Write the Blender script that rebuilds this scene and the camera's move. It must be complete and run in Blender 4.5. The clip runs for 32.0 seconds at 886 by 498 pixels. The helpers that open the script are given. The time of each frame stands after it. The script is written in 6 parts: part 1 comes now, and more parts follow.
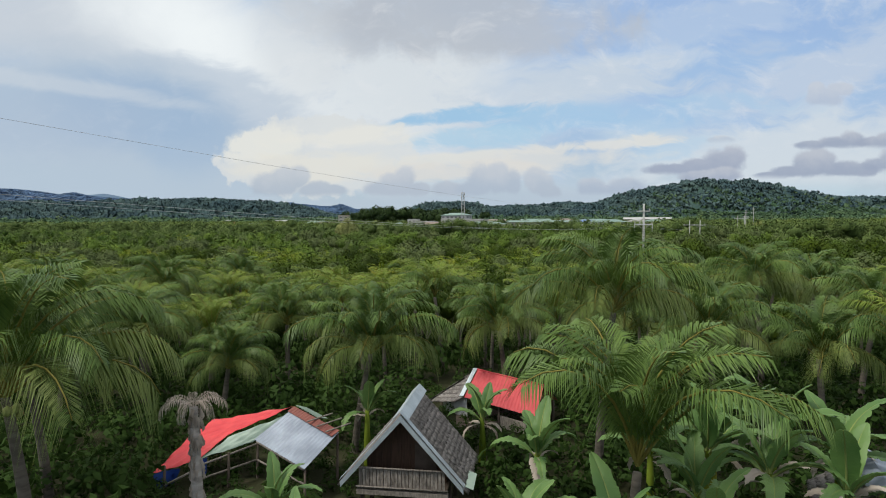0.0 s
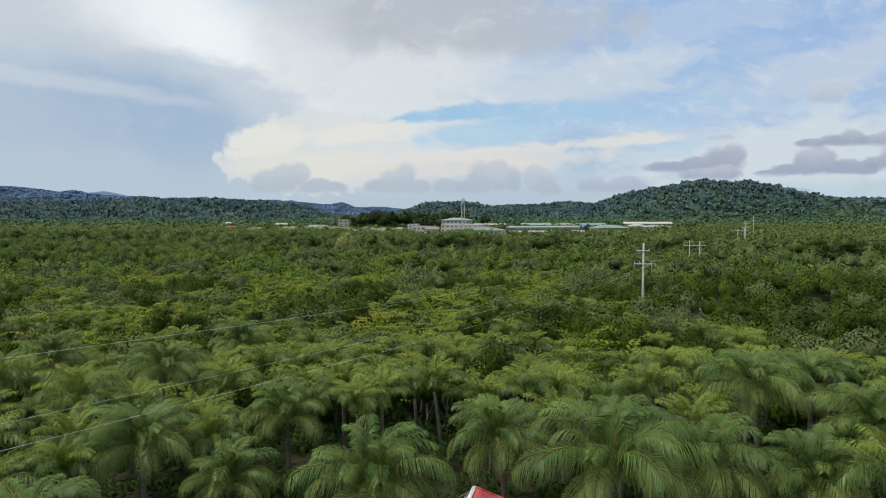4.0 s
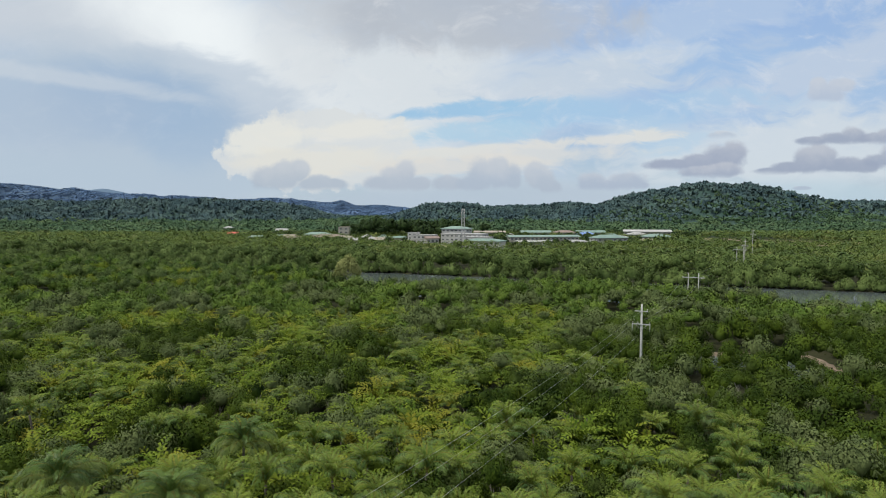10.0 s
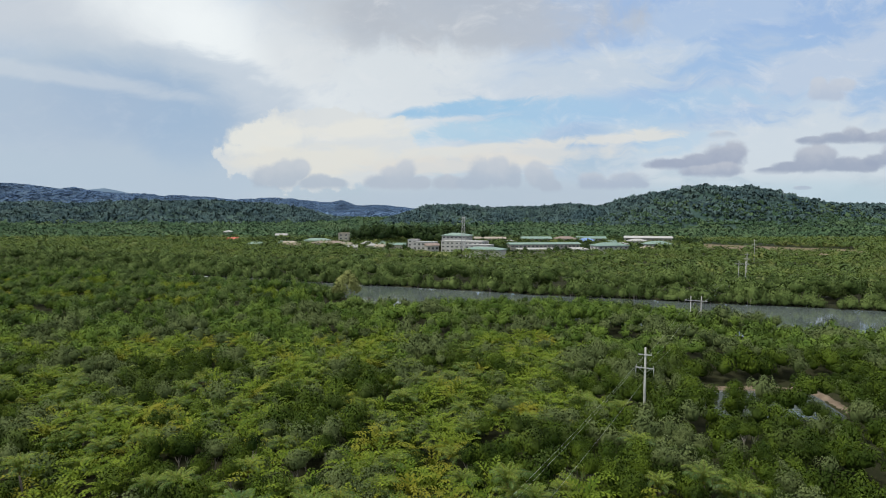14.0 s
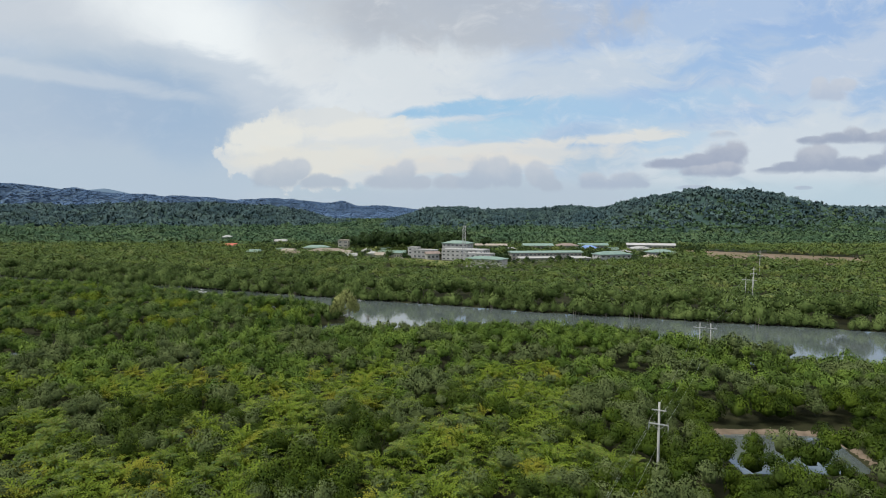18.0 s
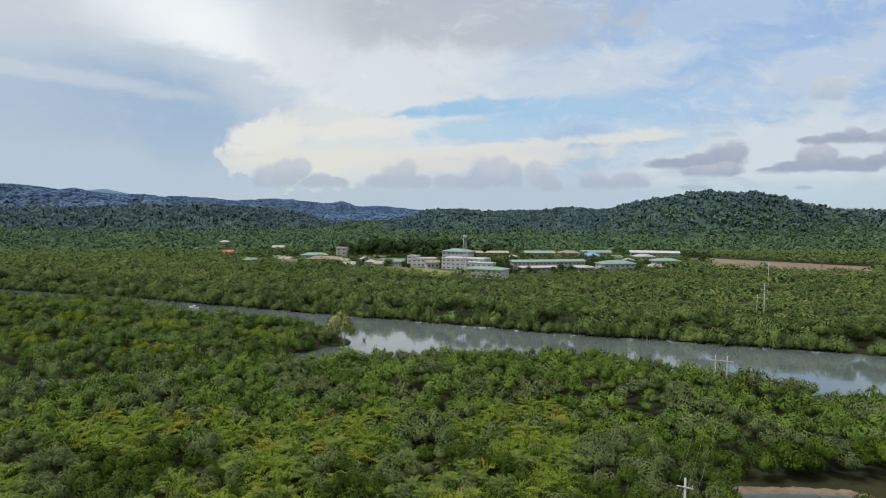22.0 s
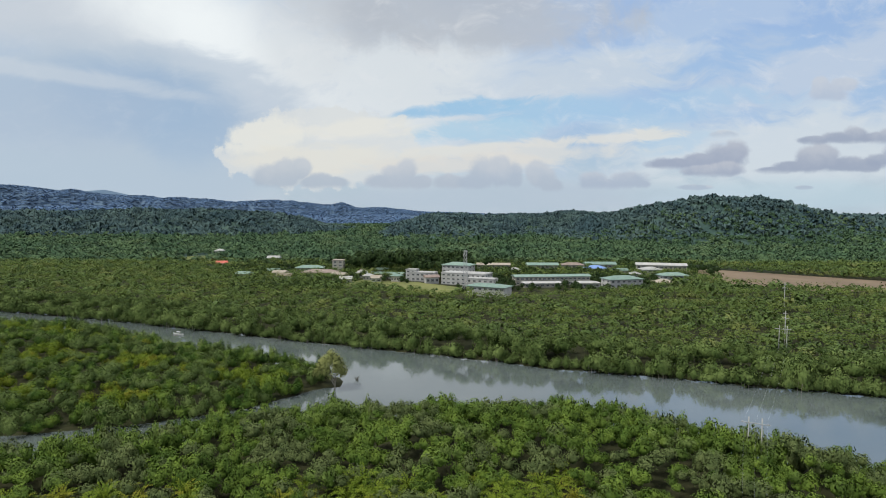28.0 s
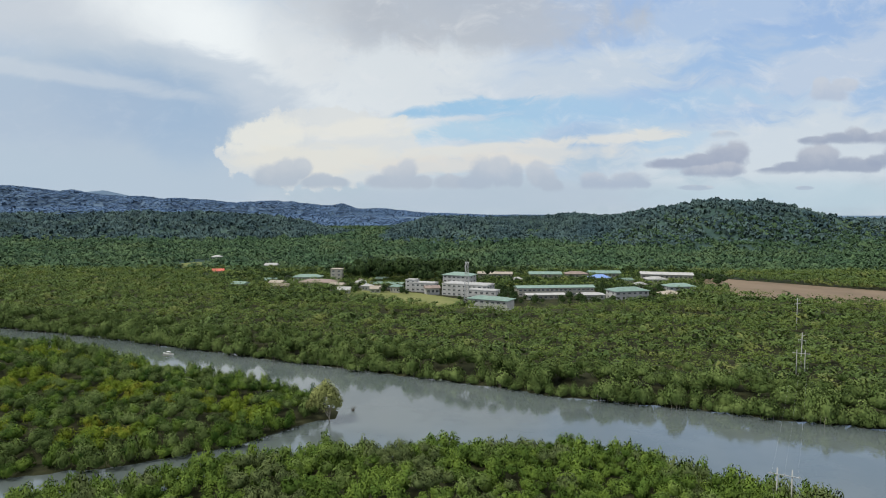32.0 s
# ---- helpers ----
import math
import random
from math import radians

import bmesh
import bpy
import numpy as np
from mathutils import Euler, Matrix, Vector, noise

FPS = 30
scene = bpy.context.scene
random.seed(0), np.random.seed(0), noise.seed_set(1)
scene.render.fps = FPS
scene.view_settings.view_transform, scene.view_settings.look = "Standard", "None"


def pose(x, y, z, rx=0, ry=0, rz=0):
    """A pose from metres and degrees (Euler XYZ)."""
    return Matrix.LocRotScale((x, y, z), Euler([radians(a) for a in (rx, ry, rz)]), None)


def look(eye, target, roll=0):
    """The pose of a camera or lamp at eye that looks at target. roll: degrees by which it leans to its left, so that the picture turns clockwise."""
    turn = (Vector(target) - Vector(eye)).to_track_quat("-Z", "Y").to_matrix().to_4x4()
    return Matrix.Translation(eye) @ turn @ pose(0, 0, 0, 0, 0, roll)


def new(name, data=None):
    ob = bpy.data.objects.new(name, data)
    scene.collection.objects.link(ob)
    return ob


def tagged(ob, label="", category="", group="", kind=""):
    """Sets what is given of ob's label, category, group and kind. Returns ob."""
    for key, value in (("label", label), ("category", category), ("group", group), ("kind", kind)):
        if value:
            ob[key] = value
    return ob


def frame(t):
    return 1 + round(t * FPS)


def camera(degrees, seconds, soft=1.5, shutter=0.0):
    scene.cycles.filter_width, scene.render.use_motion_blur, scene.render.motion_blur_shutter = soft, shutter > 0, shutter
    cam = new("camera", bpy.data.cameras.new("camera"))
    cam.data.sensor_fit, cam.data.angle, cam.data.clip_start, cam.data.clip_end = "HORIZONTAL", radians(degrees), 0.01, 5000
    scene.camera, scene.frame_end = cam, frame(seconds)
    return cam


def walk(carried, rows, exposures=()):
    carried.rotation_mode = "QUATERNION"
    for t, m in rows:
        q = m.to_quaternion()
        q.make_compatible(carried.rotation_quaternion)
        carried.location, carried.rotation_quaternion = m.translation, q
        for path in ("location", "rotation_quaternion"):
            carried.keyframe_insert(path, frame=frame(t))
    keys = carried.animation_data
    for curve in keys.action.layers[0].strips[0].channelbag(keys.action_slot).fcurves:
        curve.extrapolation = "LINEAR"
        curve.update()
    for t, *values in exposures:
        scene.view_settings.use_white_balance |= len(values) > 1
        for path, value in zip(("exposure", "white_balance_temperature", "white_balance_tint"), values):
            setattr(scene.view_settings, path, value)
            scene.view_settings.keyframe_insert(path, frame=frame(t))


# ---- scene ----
cam = camera(72, 32.0, soft=1.0)


def seat(x, y, z, tilt, turn, lean):
    return pose(x, y, z, tilt, 0, turn) @ pose(0, 0, 0, 0, 0, lean)


PATH = [
    (0, seat(0.00, 0.00, 11.61, 87.077, -0.009, -0.265)),
    (1, seat(0.01, 0.03, 13.07, 87.020, -0.005, -0.239)),
    (2, seat(0.01, 0.11, 14.64, 86.961, -0.001, -0.213)),
    (3, seat(0.00, 0.16, 16.16, 86.900, 0.001, -0.187)),
    (4, seat(0.04, 0.15, 17.70, 86.837, 0.001, -0.162)),
    (5, seat(0.03, 0.04, 19.26, 86.775, -0.001, -0.137)),
    (6, seat(0.03, 0.01, 20.82, 86.719, -0.004, -0.113)),
    (7, seat(0.03, 0.01, 22.37, 86.673, -0.005, -0.090)),
    (8, seat(0.02, -0.04, 23.95, 86.633, -0.005, -0.066)),
    (9, seat(0.02, -0.04, 25.52, 86.593, -0.006, -0.044)),
    (10, seat(0.04, -0.05, 27.07, 86.557, -0.006, -0.022)),
    (11, seat(0.11, 0.01, 28.59, 86.527, -0.006, 0.000)),
    (12, seat(0.10, 0.37, 30.11, 86.508, -0.003, 0.019)),
    (13, seat(0.10, 1.01, 31.63, 86.497, 0.002, 0.034)),
    (14, seat(0.04, 1.94, 33.19, 86.489, 0.010, 0.047)),
    (15, seat(0.01, 3.06, 34.76, 86.482, 0.019, 0.059)),
    (16, seat(-0.02, 4.41, 36.33, 86.475, 0.029, 0.070)),
    (17, seat(-0.04, 5.99, 37.90, 86.467, 0.043, 0.080)),
    (18, seat(0.02, 7.80, 39.47, 86.460, 0.060, 0.089)),
    (19, seat(-0.05, 9.93, 41.02, 86.452, 0.076, 0.097)),
    (20, seat(-0.00, 12.27, 42.60, 86.445, 0.085, 0.104)),
    (21, seat(0.14, 14.82, 44.15, 86.438, 0.089, 0.110)),
    (22, seat(0.24, 17.64, 45.70, 86.432, 0.092, 0.114)),
    (23, seat(0.23, 20.77, 47.22, 86.427, 0.096, 0.117)),
    (24, seat(0.26, 23.87, 48.73, 86.423, 0.099, 0.119)),
    (25, seat(0.24, 26.87, 50.27, 86.417, 0.101, 0.120)),
    (26, seat(0.28, 29.65, 51.89, 86.415, 0.100, 0.121)),
    (27, seat(0.36, 32.29, 53.54, 86.415, 0.101, 0.122)),
    (28, seat(0.41, 34.90, 55.18, 86.416, 0.104, 0.126)),
    (29, seat(0.36, 37.63, 56.78, 86.418, 0.110, 0.133)),
    (30, seat(0.45, 40.38, 58.36, 86.421, 0.119, 0.142)),
    (31, seat(0.34, 43.26, 59.96, 86.425, 0.133, 0.156)),
    (32, seat(0.20, 46.15, 61.61, 86.432, 0.148, 0.170)),
]
walk(cam, PATH)


# ---- sky and sun ----
def node_tools(tree):
    nodes, links = tree.nodes, tree.links

    def put(value, socket):
        if isinstance(value, bpy.types.NodeSocket):
            links.new(value, socket)
        else:
            socket.default_value = value

    def calc(op, a, b=0.0, c=0.0):
        n = nodes.new("ShaderNodeMath")
        n.operation = op
        for v, s in zip((a, b, c), n.inputs):
            put(v, s)
        return n.outputs[0]

    def blend(fac, a, b):
        n = nodes.new("ShaderNodeMix")
        n.data_type = "RGBA"
        put(fac, n.inputs[0])
        put(a if isinstance(a, bpy.types.NodeSocket) else (*a, 1), n.inputs[6])
        put(b if isinstance(b, bpy.types.NodeSocket) else (*b, 1), n.inputs[7])
        return n.outputs[2]

    def step(x, lo, hi):
        n = nodes.new("ShaderNodeMapRange")
        n.interpolation_type = "SMOOTHSTEP"
        for v, s in zip((x, lo, hi, 0.0, 1.0), n.inputs):
            put(v, s)
        return n.outputs[0]

    def noisy(vec, scale, detail=4.0, rough=0.55):
        n = nodes.new("ShaderNodeTexNoise")
        put(vec, n.inputs["Vector"])
        n.inputs["Scale"].default_value = scale
        n.inputs["Detail"].default_value = detail
        n.inputs["Roughness"].default_value = rough
        return n.outputs["Fac"]

    return nodes, links, calc, blend, step, noisy


SUN_DIR = Vector((-0.52, -0.20, 0.84)).normalized()
ZENITH = 0.86


def make_sky():
    world = bpy.data.worlds.new("cloudy_sky")
    scene.world = world
    world.use_nodes = True
    nodes, links, calc, blend, step, noisy = node_tools(world.node_tree)
    nodes.clear()
    out = nodes.new("ShaderNodeOutputWorld")
    back = nodes.new("ShaderNodeBackground")
    links.new(back.outputs[0], out.inputs[0])
    coord = nodes.new("ShaderNodeTexCoord").outputs["Generated"]
    sep = nodes.new("ShaderNodeSeparateXYZ")
    links.new(coord, sep.inputs[0])
    # flat cloud chart: u to the east, v up, as tangents of the heading
    ahead = calc("MAXIMUM", calc("ABSOLUTE", sep.outputs[1]), 0.12)
    u = calc("DIVIDE", sep.outputs[0], ahead)
    v = calc("DIVIDE", sep.outputs[2], ahead)
    chart = nodes.new("ShaderNodeCombineXYZ")
    links.new(u, chart.inputs[0])
    links.new(v, chart.inputs[1])
    chart = chart.outputs[0]
    drift = noisy(chart, 5.0, 3.0)
    drift_b = noisy(chart, 6.3, 3.0)
    bent = nodes.new("ShaderNodeCombineXYZ")
    links.new(calc("MULTIPLY_ADD", drift, 0.16, u), bent.inputs[0])
    links.new(calc("MULTIPLY_ADD", drift_b, 0.10, v), bent.inputs[1])
    bent = bent.outputs[0]

    def laid(scale, turn=0.0):
        n = nodes.new("ShaderNodeMapping")
        links.new(bent, n.inputs[0])
        n.inputs["Scale"].default_value = scale
        n.inputs["Rotation"].default_value = (0, 0, radians(turn))
        return n.outputs[0]

    wide = laid((1.0, 2.9, 1.0))
    fine = noisy(bent, 9.0, 9.0, 0.60)
    puff = noisy(chart, 24.0, 9.0, 0.58)
    streak = noisy(wide, 3.2, 9.0, 0.60)
    streak_b = noisy(wide, 8.0, 9.0, 0.60)
    rising = noisy(laid((1.0, 3.6, 1.0), -16), 5.0, 9.0, 0.62)

    def oval(cu, cv, ru, rv, turn, soft, rag, grain):
        """A cloud's cover: a turned oval about (cu, cv), its edge ragged by noise."""
        n = nodes.new("ShaderNodeMapping")
        n.vector_type = "TEXTURE"
        links.new(charts[-1], n.inputs[0])
        n.inputs["Location"].default_value = (cu, cv, 0)
        n.inputs["Rotation"].default_value = (0, 0, radians(turn))
        n.inputs["Scale"].default_value = (ru, rv, 1)
        d = nodes.new("ShaderNodeVectorMath")
        d.operation = "LENGTH"
        links.new(n.outputs[0], d.inputs[0])
        r = calc("MULTIPLY_ADD", grain, -2 * rag, calc("ADD", d.outputs["Value"], rag))
        return step(r, 1.0 + soft / 2, 1.0 - soft / 2)

    charts = [chart]

    def next_chart(under):
        """The same chart once more, tied to the layers below so that they are worked out before the ones above."""
        n = nodes.new("ShaderNodeSeparateColor")
        links.new(under, n.inputs[0])
        c = nodes.new("ShaderNodeCombineXYZ")
        links.new(calc("MULTIPLY_ADD", n.outputs[0], 1e-7, u), c.inputs[0])
        links.new(v, c.inputs[1])
        charts.append(c.outputs[0])

    def cover(under, mask, amount, col):
        return blend(calc("MULTIPLY", mask, amount), under, col)

    def heap_row(under, flat, puffs, col):
        """Rounded puffs run together above one level underside, paler towards their tops."""
        mask = None
        for cu, cv, ru, rv in puffs:
            m = oval(cu, cv, ru * 1.12, rv * 1.18, 0, 0.5, 0.75, puff)
            mask = m if mask is None else calc("MAXIMUM", mask, m)
        low = calc("MULTIPLY_ADD", calc("SUBTRACT", fine, 0.5), 0.022, v)
        mask = calc("MULTIPLY", mask, step(low, flat - 0.006, flat + 0.004))
        top = max(p[1] + p[3] for p in puffs)
        pale = tuple(c * 0.6 + 0.4 * d for c, d in zip(col, (0.72, 0.73, 0.74)))
        lit = step(calc("MULTIPLY_ADD", calc("SUBTRACT", puff, 0.5), 0.05, v), flat + 0.004, top + 0.006)
        return blend(calc("MULTIPLY", mask, 0.9), under, blend(lit, col, pale))

    nishita = nodes.new("ShaderNodeTexSky")
    nishita.sky_type = "NISHITA"
    nishita.sun_disc = False
    nishita.sun_elevation = math.asin(SUN_DIR.z)
    nishita.sun_rotation = math.atan2(SUN_DIR.x, SUN_DIR.y)
    nishita.air_density, nishita.dust_density = 1.0, 1.5
    links.new(coord, nishita.inputs["Vector"])
    dim = blend(0.9, nishita.outputs[0], (0.0, 0.0, 0.0))
    clear = blend(step(v, 0.0, 0.30), (0.48, 0.60, 0.70), (0.37, 0.53, 0.75))
    sky = blend(0.85, dim, clear)
    # thin high sheet, closing to bright cloud overhead
    sheet = step(calc("ADD", streak, calc("MULTIPLY", streak_b, 0.4)), 0.54, 0.84)
    sky = blend(calc("MULTIPLY", sheet, 0.5), sky, (0.66, 0.70, 0.76))
    sky = blend(step(v, 0.42, 0.9), sky, blend(sheet, (ZENITH * 0.80, ZENITH * 0.83, ZENITH * 0.88), (ZENITH * 1.05, ZENITH * 1.05, ZENITH * 1.05)))
    # broad tones: pale in the middle, bluer to the east
    sky = cover(sky, oval(0.495, 0.320, 0.389, 0.176, 8, 1.44, 0.72, streak), 0.9, (0.323, 0.477, 0.745))
    sky = cover(sky, oval(0.426, 0.186, 0.389, 0.083, 6, 1.35, 0.87, streak), 0.8, (0.370, 0.536, 0.761))
    sky = cover(sky, oval(-0.131, 0.213, 0.306, 0.120, -4, 1.17, 0.87, streak), 0.95, (0.690, 0.741, 0.776))
    sky = cover(sky, oval(-0.602, 0.320, 0.306, 0.102, -10, 1.26, 0.72, streak), 0.9, (0.583, 0.635, 0.694))
    # white veils in the east, rising eastwards
    sky = cover(sky, oval(0.625, 0.231, 0.195, 0.043, 14, 0.81, 1.74, rising), 0.75, (0.546, 0.628, 0.745))
    next_chart(sky)
    sky = cover(sky, oval(0.342, 0.256, 0.102, 0.015, 4, 0.81, 2.03, rising), 0.6, (0.576, 0.669, 0.776))
    sky = cover(sky, oval(0.414, 0.311, 0.158, 0.037, 14, 0.99, 2.17, rising), 0.55, (0.487, 0.601, 0.761))
    sky = cover(sky, oval(0.234, 0.217, 0.158, 0.032, 3, 0.90, 1.74, streak_b), 0.8, (0.576, 0.655, 0.738))
    sky = cover(sky, oval(0.566, 0.102, 0.278, 0.057, 5, 0.90, 1.30, streak_b), 0.9, (0.635, 0.704, 0.761))
    sky = cover(sky, oval(0.308, 0.136, 0.056, 0.024, 2, 0.90, 1.74, rising), 0.55, (0.576, 0.684, 0.761))
    # grey undersides high up and the sunlit gap beside them
    sky = cover(sky, oval(0.015, 0.318, 0.250, 0.057, -2, 0.68, 1.01, fine), 0.85, (0.470, 0.512, 0.571))
    next_chart(sky)
    sky = cover(sky, oval(-0.131, 0.302, 0.056, 0.043, -10, 0.72, 1.16, fine), 0.7, (0.475, 0.518, 0.578))
    sky = cover(sky, oval(0.205, 0.322, 0.083, 0.056, 20, 0.90, 1.30, fine), 0.5, (0.487, 0.543, 0.631))
    sky = cover(sky, oval(-0.370, 0.285, 0.260, 0.075, -30, 1.80, 0.70, fine), 0.7, (0.763, 0.811, 0.839))
    sky = cover(sky, oval(-0.400, 0.305, 0.150, 0.062, -34, 1.90, 0.60, fine), 0.9, (0.879, 0.925, 0.939))
    sky = cover(sky, oval(-0.231, 0.275, 0.074, 0.083, -20, 1.08, 1.01, fine), 0.45, (0.635, 0.677, 0.716))
    # rain veil in the west: two curtains with rounded eastern edges
    next_chart(sky)
    sky = cover(sky, oval(-0.453, 0.145, 0.237, 0.119, -4, 0.31, 0.32, streak_b), 0.8, (0.498, 0.581, 0.680))
    sky = cover(sky, oval(-0.610, 0.113, 0.306, 0.158, -6, 0.45, 0.43, streak), 0.75, (0.448, 0.549, 0.658))
    sky = cover(sky, oval(-0.502, 0.172, 0.171, 0.054, -9, 0.99, 0.80, streak), 0.9, (0.346, 0.472, 0.638))
    sky = cover(sky, oval(-0.417, 0.127, 0.076, 0.065, -4, 0.72, 0.58, streak_b), 0.65, (0.360, 0.489, 0.651))
    sky = cover(sky, oval(-0.663, 0.168, 0.176, 0.056, -6, 1.08, 0.87, streak), 0.6, (0.416, 0.518, 0.651))
    sky = cover(sky, oval(-0.538, 0.051, 0.306, 0.041, 0, 1.08, 0.72, streak), 0.6, (0.464, 0.568, 0.672))
    next_chart(sky)
    sky = cover(sky, oval(-0.633, 0.220, 0.241, 0.013, -9, 0.99, 1.01, streak_b), 0.6, (0.583, 0.648, 0.716))
    # openings of blue
    sky = cover(sky, oval(0.042, 0.166, 0.111, 0.012, 5, 0.72, 1.74, streak_b), 0.95, (0.333, 0.549, 0.761))
    sky = cover(sky, oval(0.161, 0.162, 0.120, 0.017, 3, 0.81, 1.89, streak_b), 0.85, (0.360, 0.568, 0.768))
    sky = cover(sky, oval(0.051, 0.130, 0.102, 0.019, 4, 0.81, 1.89, streak_b), 0.8, (0.410, 0.614, 0.776))
    sky = cover(sky, oval(0.335, 0.168, 0.158, 0.024, 3, 0.99, 2.03, streak_b), 0.7, (0.390, 0.575, 0.776))
    next_chart(sky)
    sky = cover(sky, oval(0.364, 0.113, 0.065, 0.017, 8, 0.90, 1.89, streak_b), 0.6, (0.442, 0.614, 0.776))
    sky = cover(sky, oval(-0.022, 0.093, 0.056, 0.007, 4, 0.81, 1.74, streak_b), 0.6, (0.522, 0.655, 0.745))
    # bright heap with a crisp western edge, cream where the low light catches it
    sky = cover(sky, oval(-0.206, 0.102, 0.152, 0.065, 3, 0.12, 0.61, puff), 0.82, (0.690, 0.719, 0.723))
    sky = cover(sky, oval(-0.288, 0.122, 0.070, 0.028, 8, 0.45, 0.87, puff), 0.75, (0.793, 0.795, 0.738))
    sky = cover(sky, oval(-0.150, 0.133, 0.111, 0.014, 3, 0.81, 1.59, streak_b), 0.7, (0.793, 0.787, 0.730))
    sky = cover(sky, oval(-0.206, 0.081, 0.120, 0.022, 2, 0.72, 1.30, streak_b), 0.7, (0.770, 0.757, 0.687))
    next_chart(sky)
    sky = cover(sky, oval(0.015, 0.097, 0.102, 0.011, 4, 0.72, 1.45, streak_b), 0.85, (0.741, 0.741, 0.701))
    sky = cover(sky, oval(0.253, 0.117, 0.102, 0.011, 4, 0.63, 1.59, streak_b), 0.85, (0.733, 0.734, 0.701))
    sky = cover(sky, oval(0.162, 0.093, 0.139, 0.019, 4, 0.81, 1.45, streak_b), 0.8, (0.704, 0.712, 0.694))
    sky = cover(sky, oval(0.006, 0.075, 0.148, 0.015, 2, 0.81, 1.45, streak_b), 0.7, (0.719, 0.704, 0.665))
    # mottling: torn lighter and greyer wisps through all the cloud
    next_chart(sky)
    high = step(v, 0.05, 0.16)
    wisp = noisy(laid((1.0, 2.0, 1.0), 8), 11.0, 9.0, 0.66)
    wisp_b = noisy(laid((1.0, 1.6, 1.0), -12), 17.0, 9.0, 0.66)
    middle = calc("MULTIPLY", high, step(u, -0.42, -0.15))
    sky = blend(calc("MULTIPLY", calc("MULTIPLY", step(wisp, 0.50, 0.72), middle), 0.34), sky, (0.79, 0.81, 0.83))
    sky = blend(calc("MULTIPLY", calc("MULTIPLY", step(wisp_b, 0.52, 0.74), middle), 0.30), sky, (0.44, 0.54, 0.68))
    sky = blend(calc("MULTIPLY", calc("MULTIPLY", step(wisp_b, 0.48, 0.75), high), 0.12), sky, (0.74, 0.78, 0.82))
    # haze over the hills
    sky = cover(sky, oval(0.107, 0.022, 0.306, 0.024, 0, 1.08, 0.72, streak_b), 0.85, (0.464, 0.555, 0.651))
    sky = cover(sky, oval(0.587, 0.026, 0.241, 0.024, 0, 1.08, 0.72, streak_b), 0.7, (0.498, 0.635, 0.723))
    # low grey cumulus rows: heaps of rounded puffs over level undersides
    next_chart(sky)
    sky = heap_row(sky, 0.040, ((-0.280, 0.051, 0.030, 0.019), (-0.257, 0.060, 0.028, 0.020), (-0.236, 0.066, 0.016, 0.019), (-0.207, 0.047, 0.032, 0.011), (-0.177, 0.046, 0.019, 0.009)), (0.433, 0.503, 0.591))
    sky = heap_row(sky, 0.038, ((-0.103, 0.046, 0.022, 0.011), (-0.077, 0.051, 0.024, 0.017), (-0.061, 0.062, 0.017, 0.019), (-0.041, 0.047, 0.019, 0.011), (0.007, 0.046, 0.024, 0.011)), (0.445, 0.509, 0.597))
    next_chart(sky)
    sky = heap_row(sky, 0.039, ((0.050, 0.047, 0.024, 0.013), (0.061, 0.060, 0.022, 0.022), (0.090, 0.064, 0.022, 0.022), (0.114, 0.058, 0.013, 0.020)), (0.423, 0.497, 0.597))
    sky = heap_row(sky, 0.033, ((0.151, 0.064, 0.017, 0.015), (0.162, 0.053, 0.020, 0.013), (0.176, 0.042, 0.017, 0.011)), (0.433, 0.503, 0.597))
    next_chart(sky)
    sky = heap_row(sky, 0.039, ((0.243, 0.049, 0.020, 0.013), (0.268, 0.043, 0.028, 0.008), (0.302, 0.051, 0.028, 0.013), (0.321, 0.044, 0.013, 0.007)), (0.412, 0.485, 0.597))
    # darker ones further east
    sky = heap_row(sky, 0.071, ((0.383, 0.077, 0.046, 0.008), (0.420, 0.082, 0.032, 0.011), (0.456, 0.091, 0.032, 0.017), (0.474, 0.099, 0.022, 0.015)), (0.334, 0.386, 0.503))
    next_chart(sky)
    sky = heap_row(sky, 0.058, ((0.429, 0.065, 0.033, 0.008), (0.459, 0.068, 0.024, 0.011)), (0.352, 0.407, 0.521))
    sky = heap_row(sky, 0.065, ((0.538, 0.066, 0.026, 0.005), (0.567, 0.073, 0.026, 0.008), (0.596, 0.084, 0.024, 0.017), (0.617, 0.088, 0.024, 0.019), (0.650, 0.077, 0.035, 0.011), (0.682, 0.075, 0.028, 0.009)), (0.325, 0.381, 0.497))
    next_chart(sky)
    sky = heap_row(sky, 0.111, ((0.602, 0.115, 0.024, 0.006), (0.639, 0.119, 0.022, 0.009), (0.668, 0.124, 0.020, 0.011), (0.657, 0.117, 0.032, 0.008)), (0.325, 0.381, 0.497))
    sky = heap_row(sky, 0.111, ((0.701, 0.119, 0.024, 0.009), (0.731, 0.122, 0.028, 0.012)), (0.343, 0.397, 0.509))
    next_chart(sky)
    sky = heap_row(sky, 0.074, ((0.714, 0.082, 0.024, 0.011), (0.737, 0.090, 0.024, 0.017)), (0.334, 0.392, 0.509))
    sky = heap_row(sky, 0.180, ((0.622, 0.193, 0.022, 0.013), (0.645, 0.206, 0.020, 0.009), (0.608, 0.204, 0.013, 0.011)), (0.455, 0.533, 0.658))
    next_chart(sky)
    sky = heap_row(sky, 0.121, ((0.455, 0.124, 0.020, 0.006),), (0.489, 0.565, 0.665))
    sky = heap_row(sky, 0.036, ((0.407, 0.039, 0.024, 0.004), (0.587, 0.039, 0.013, 0.003)), (0.423, 0.503, 0.610))
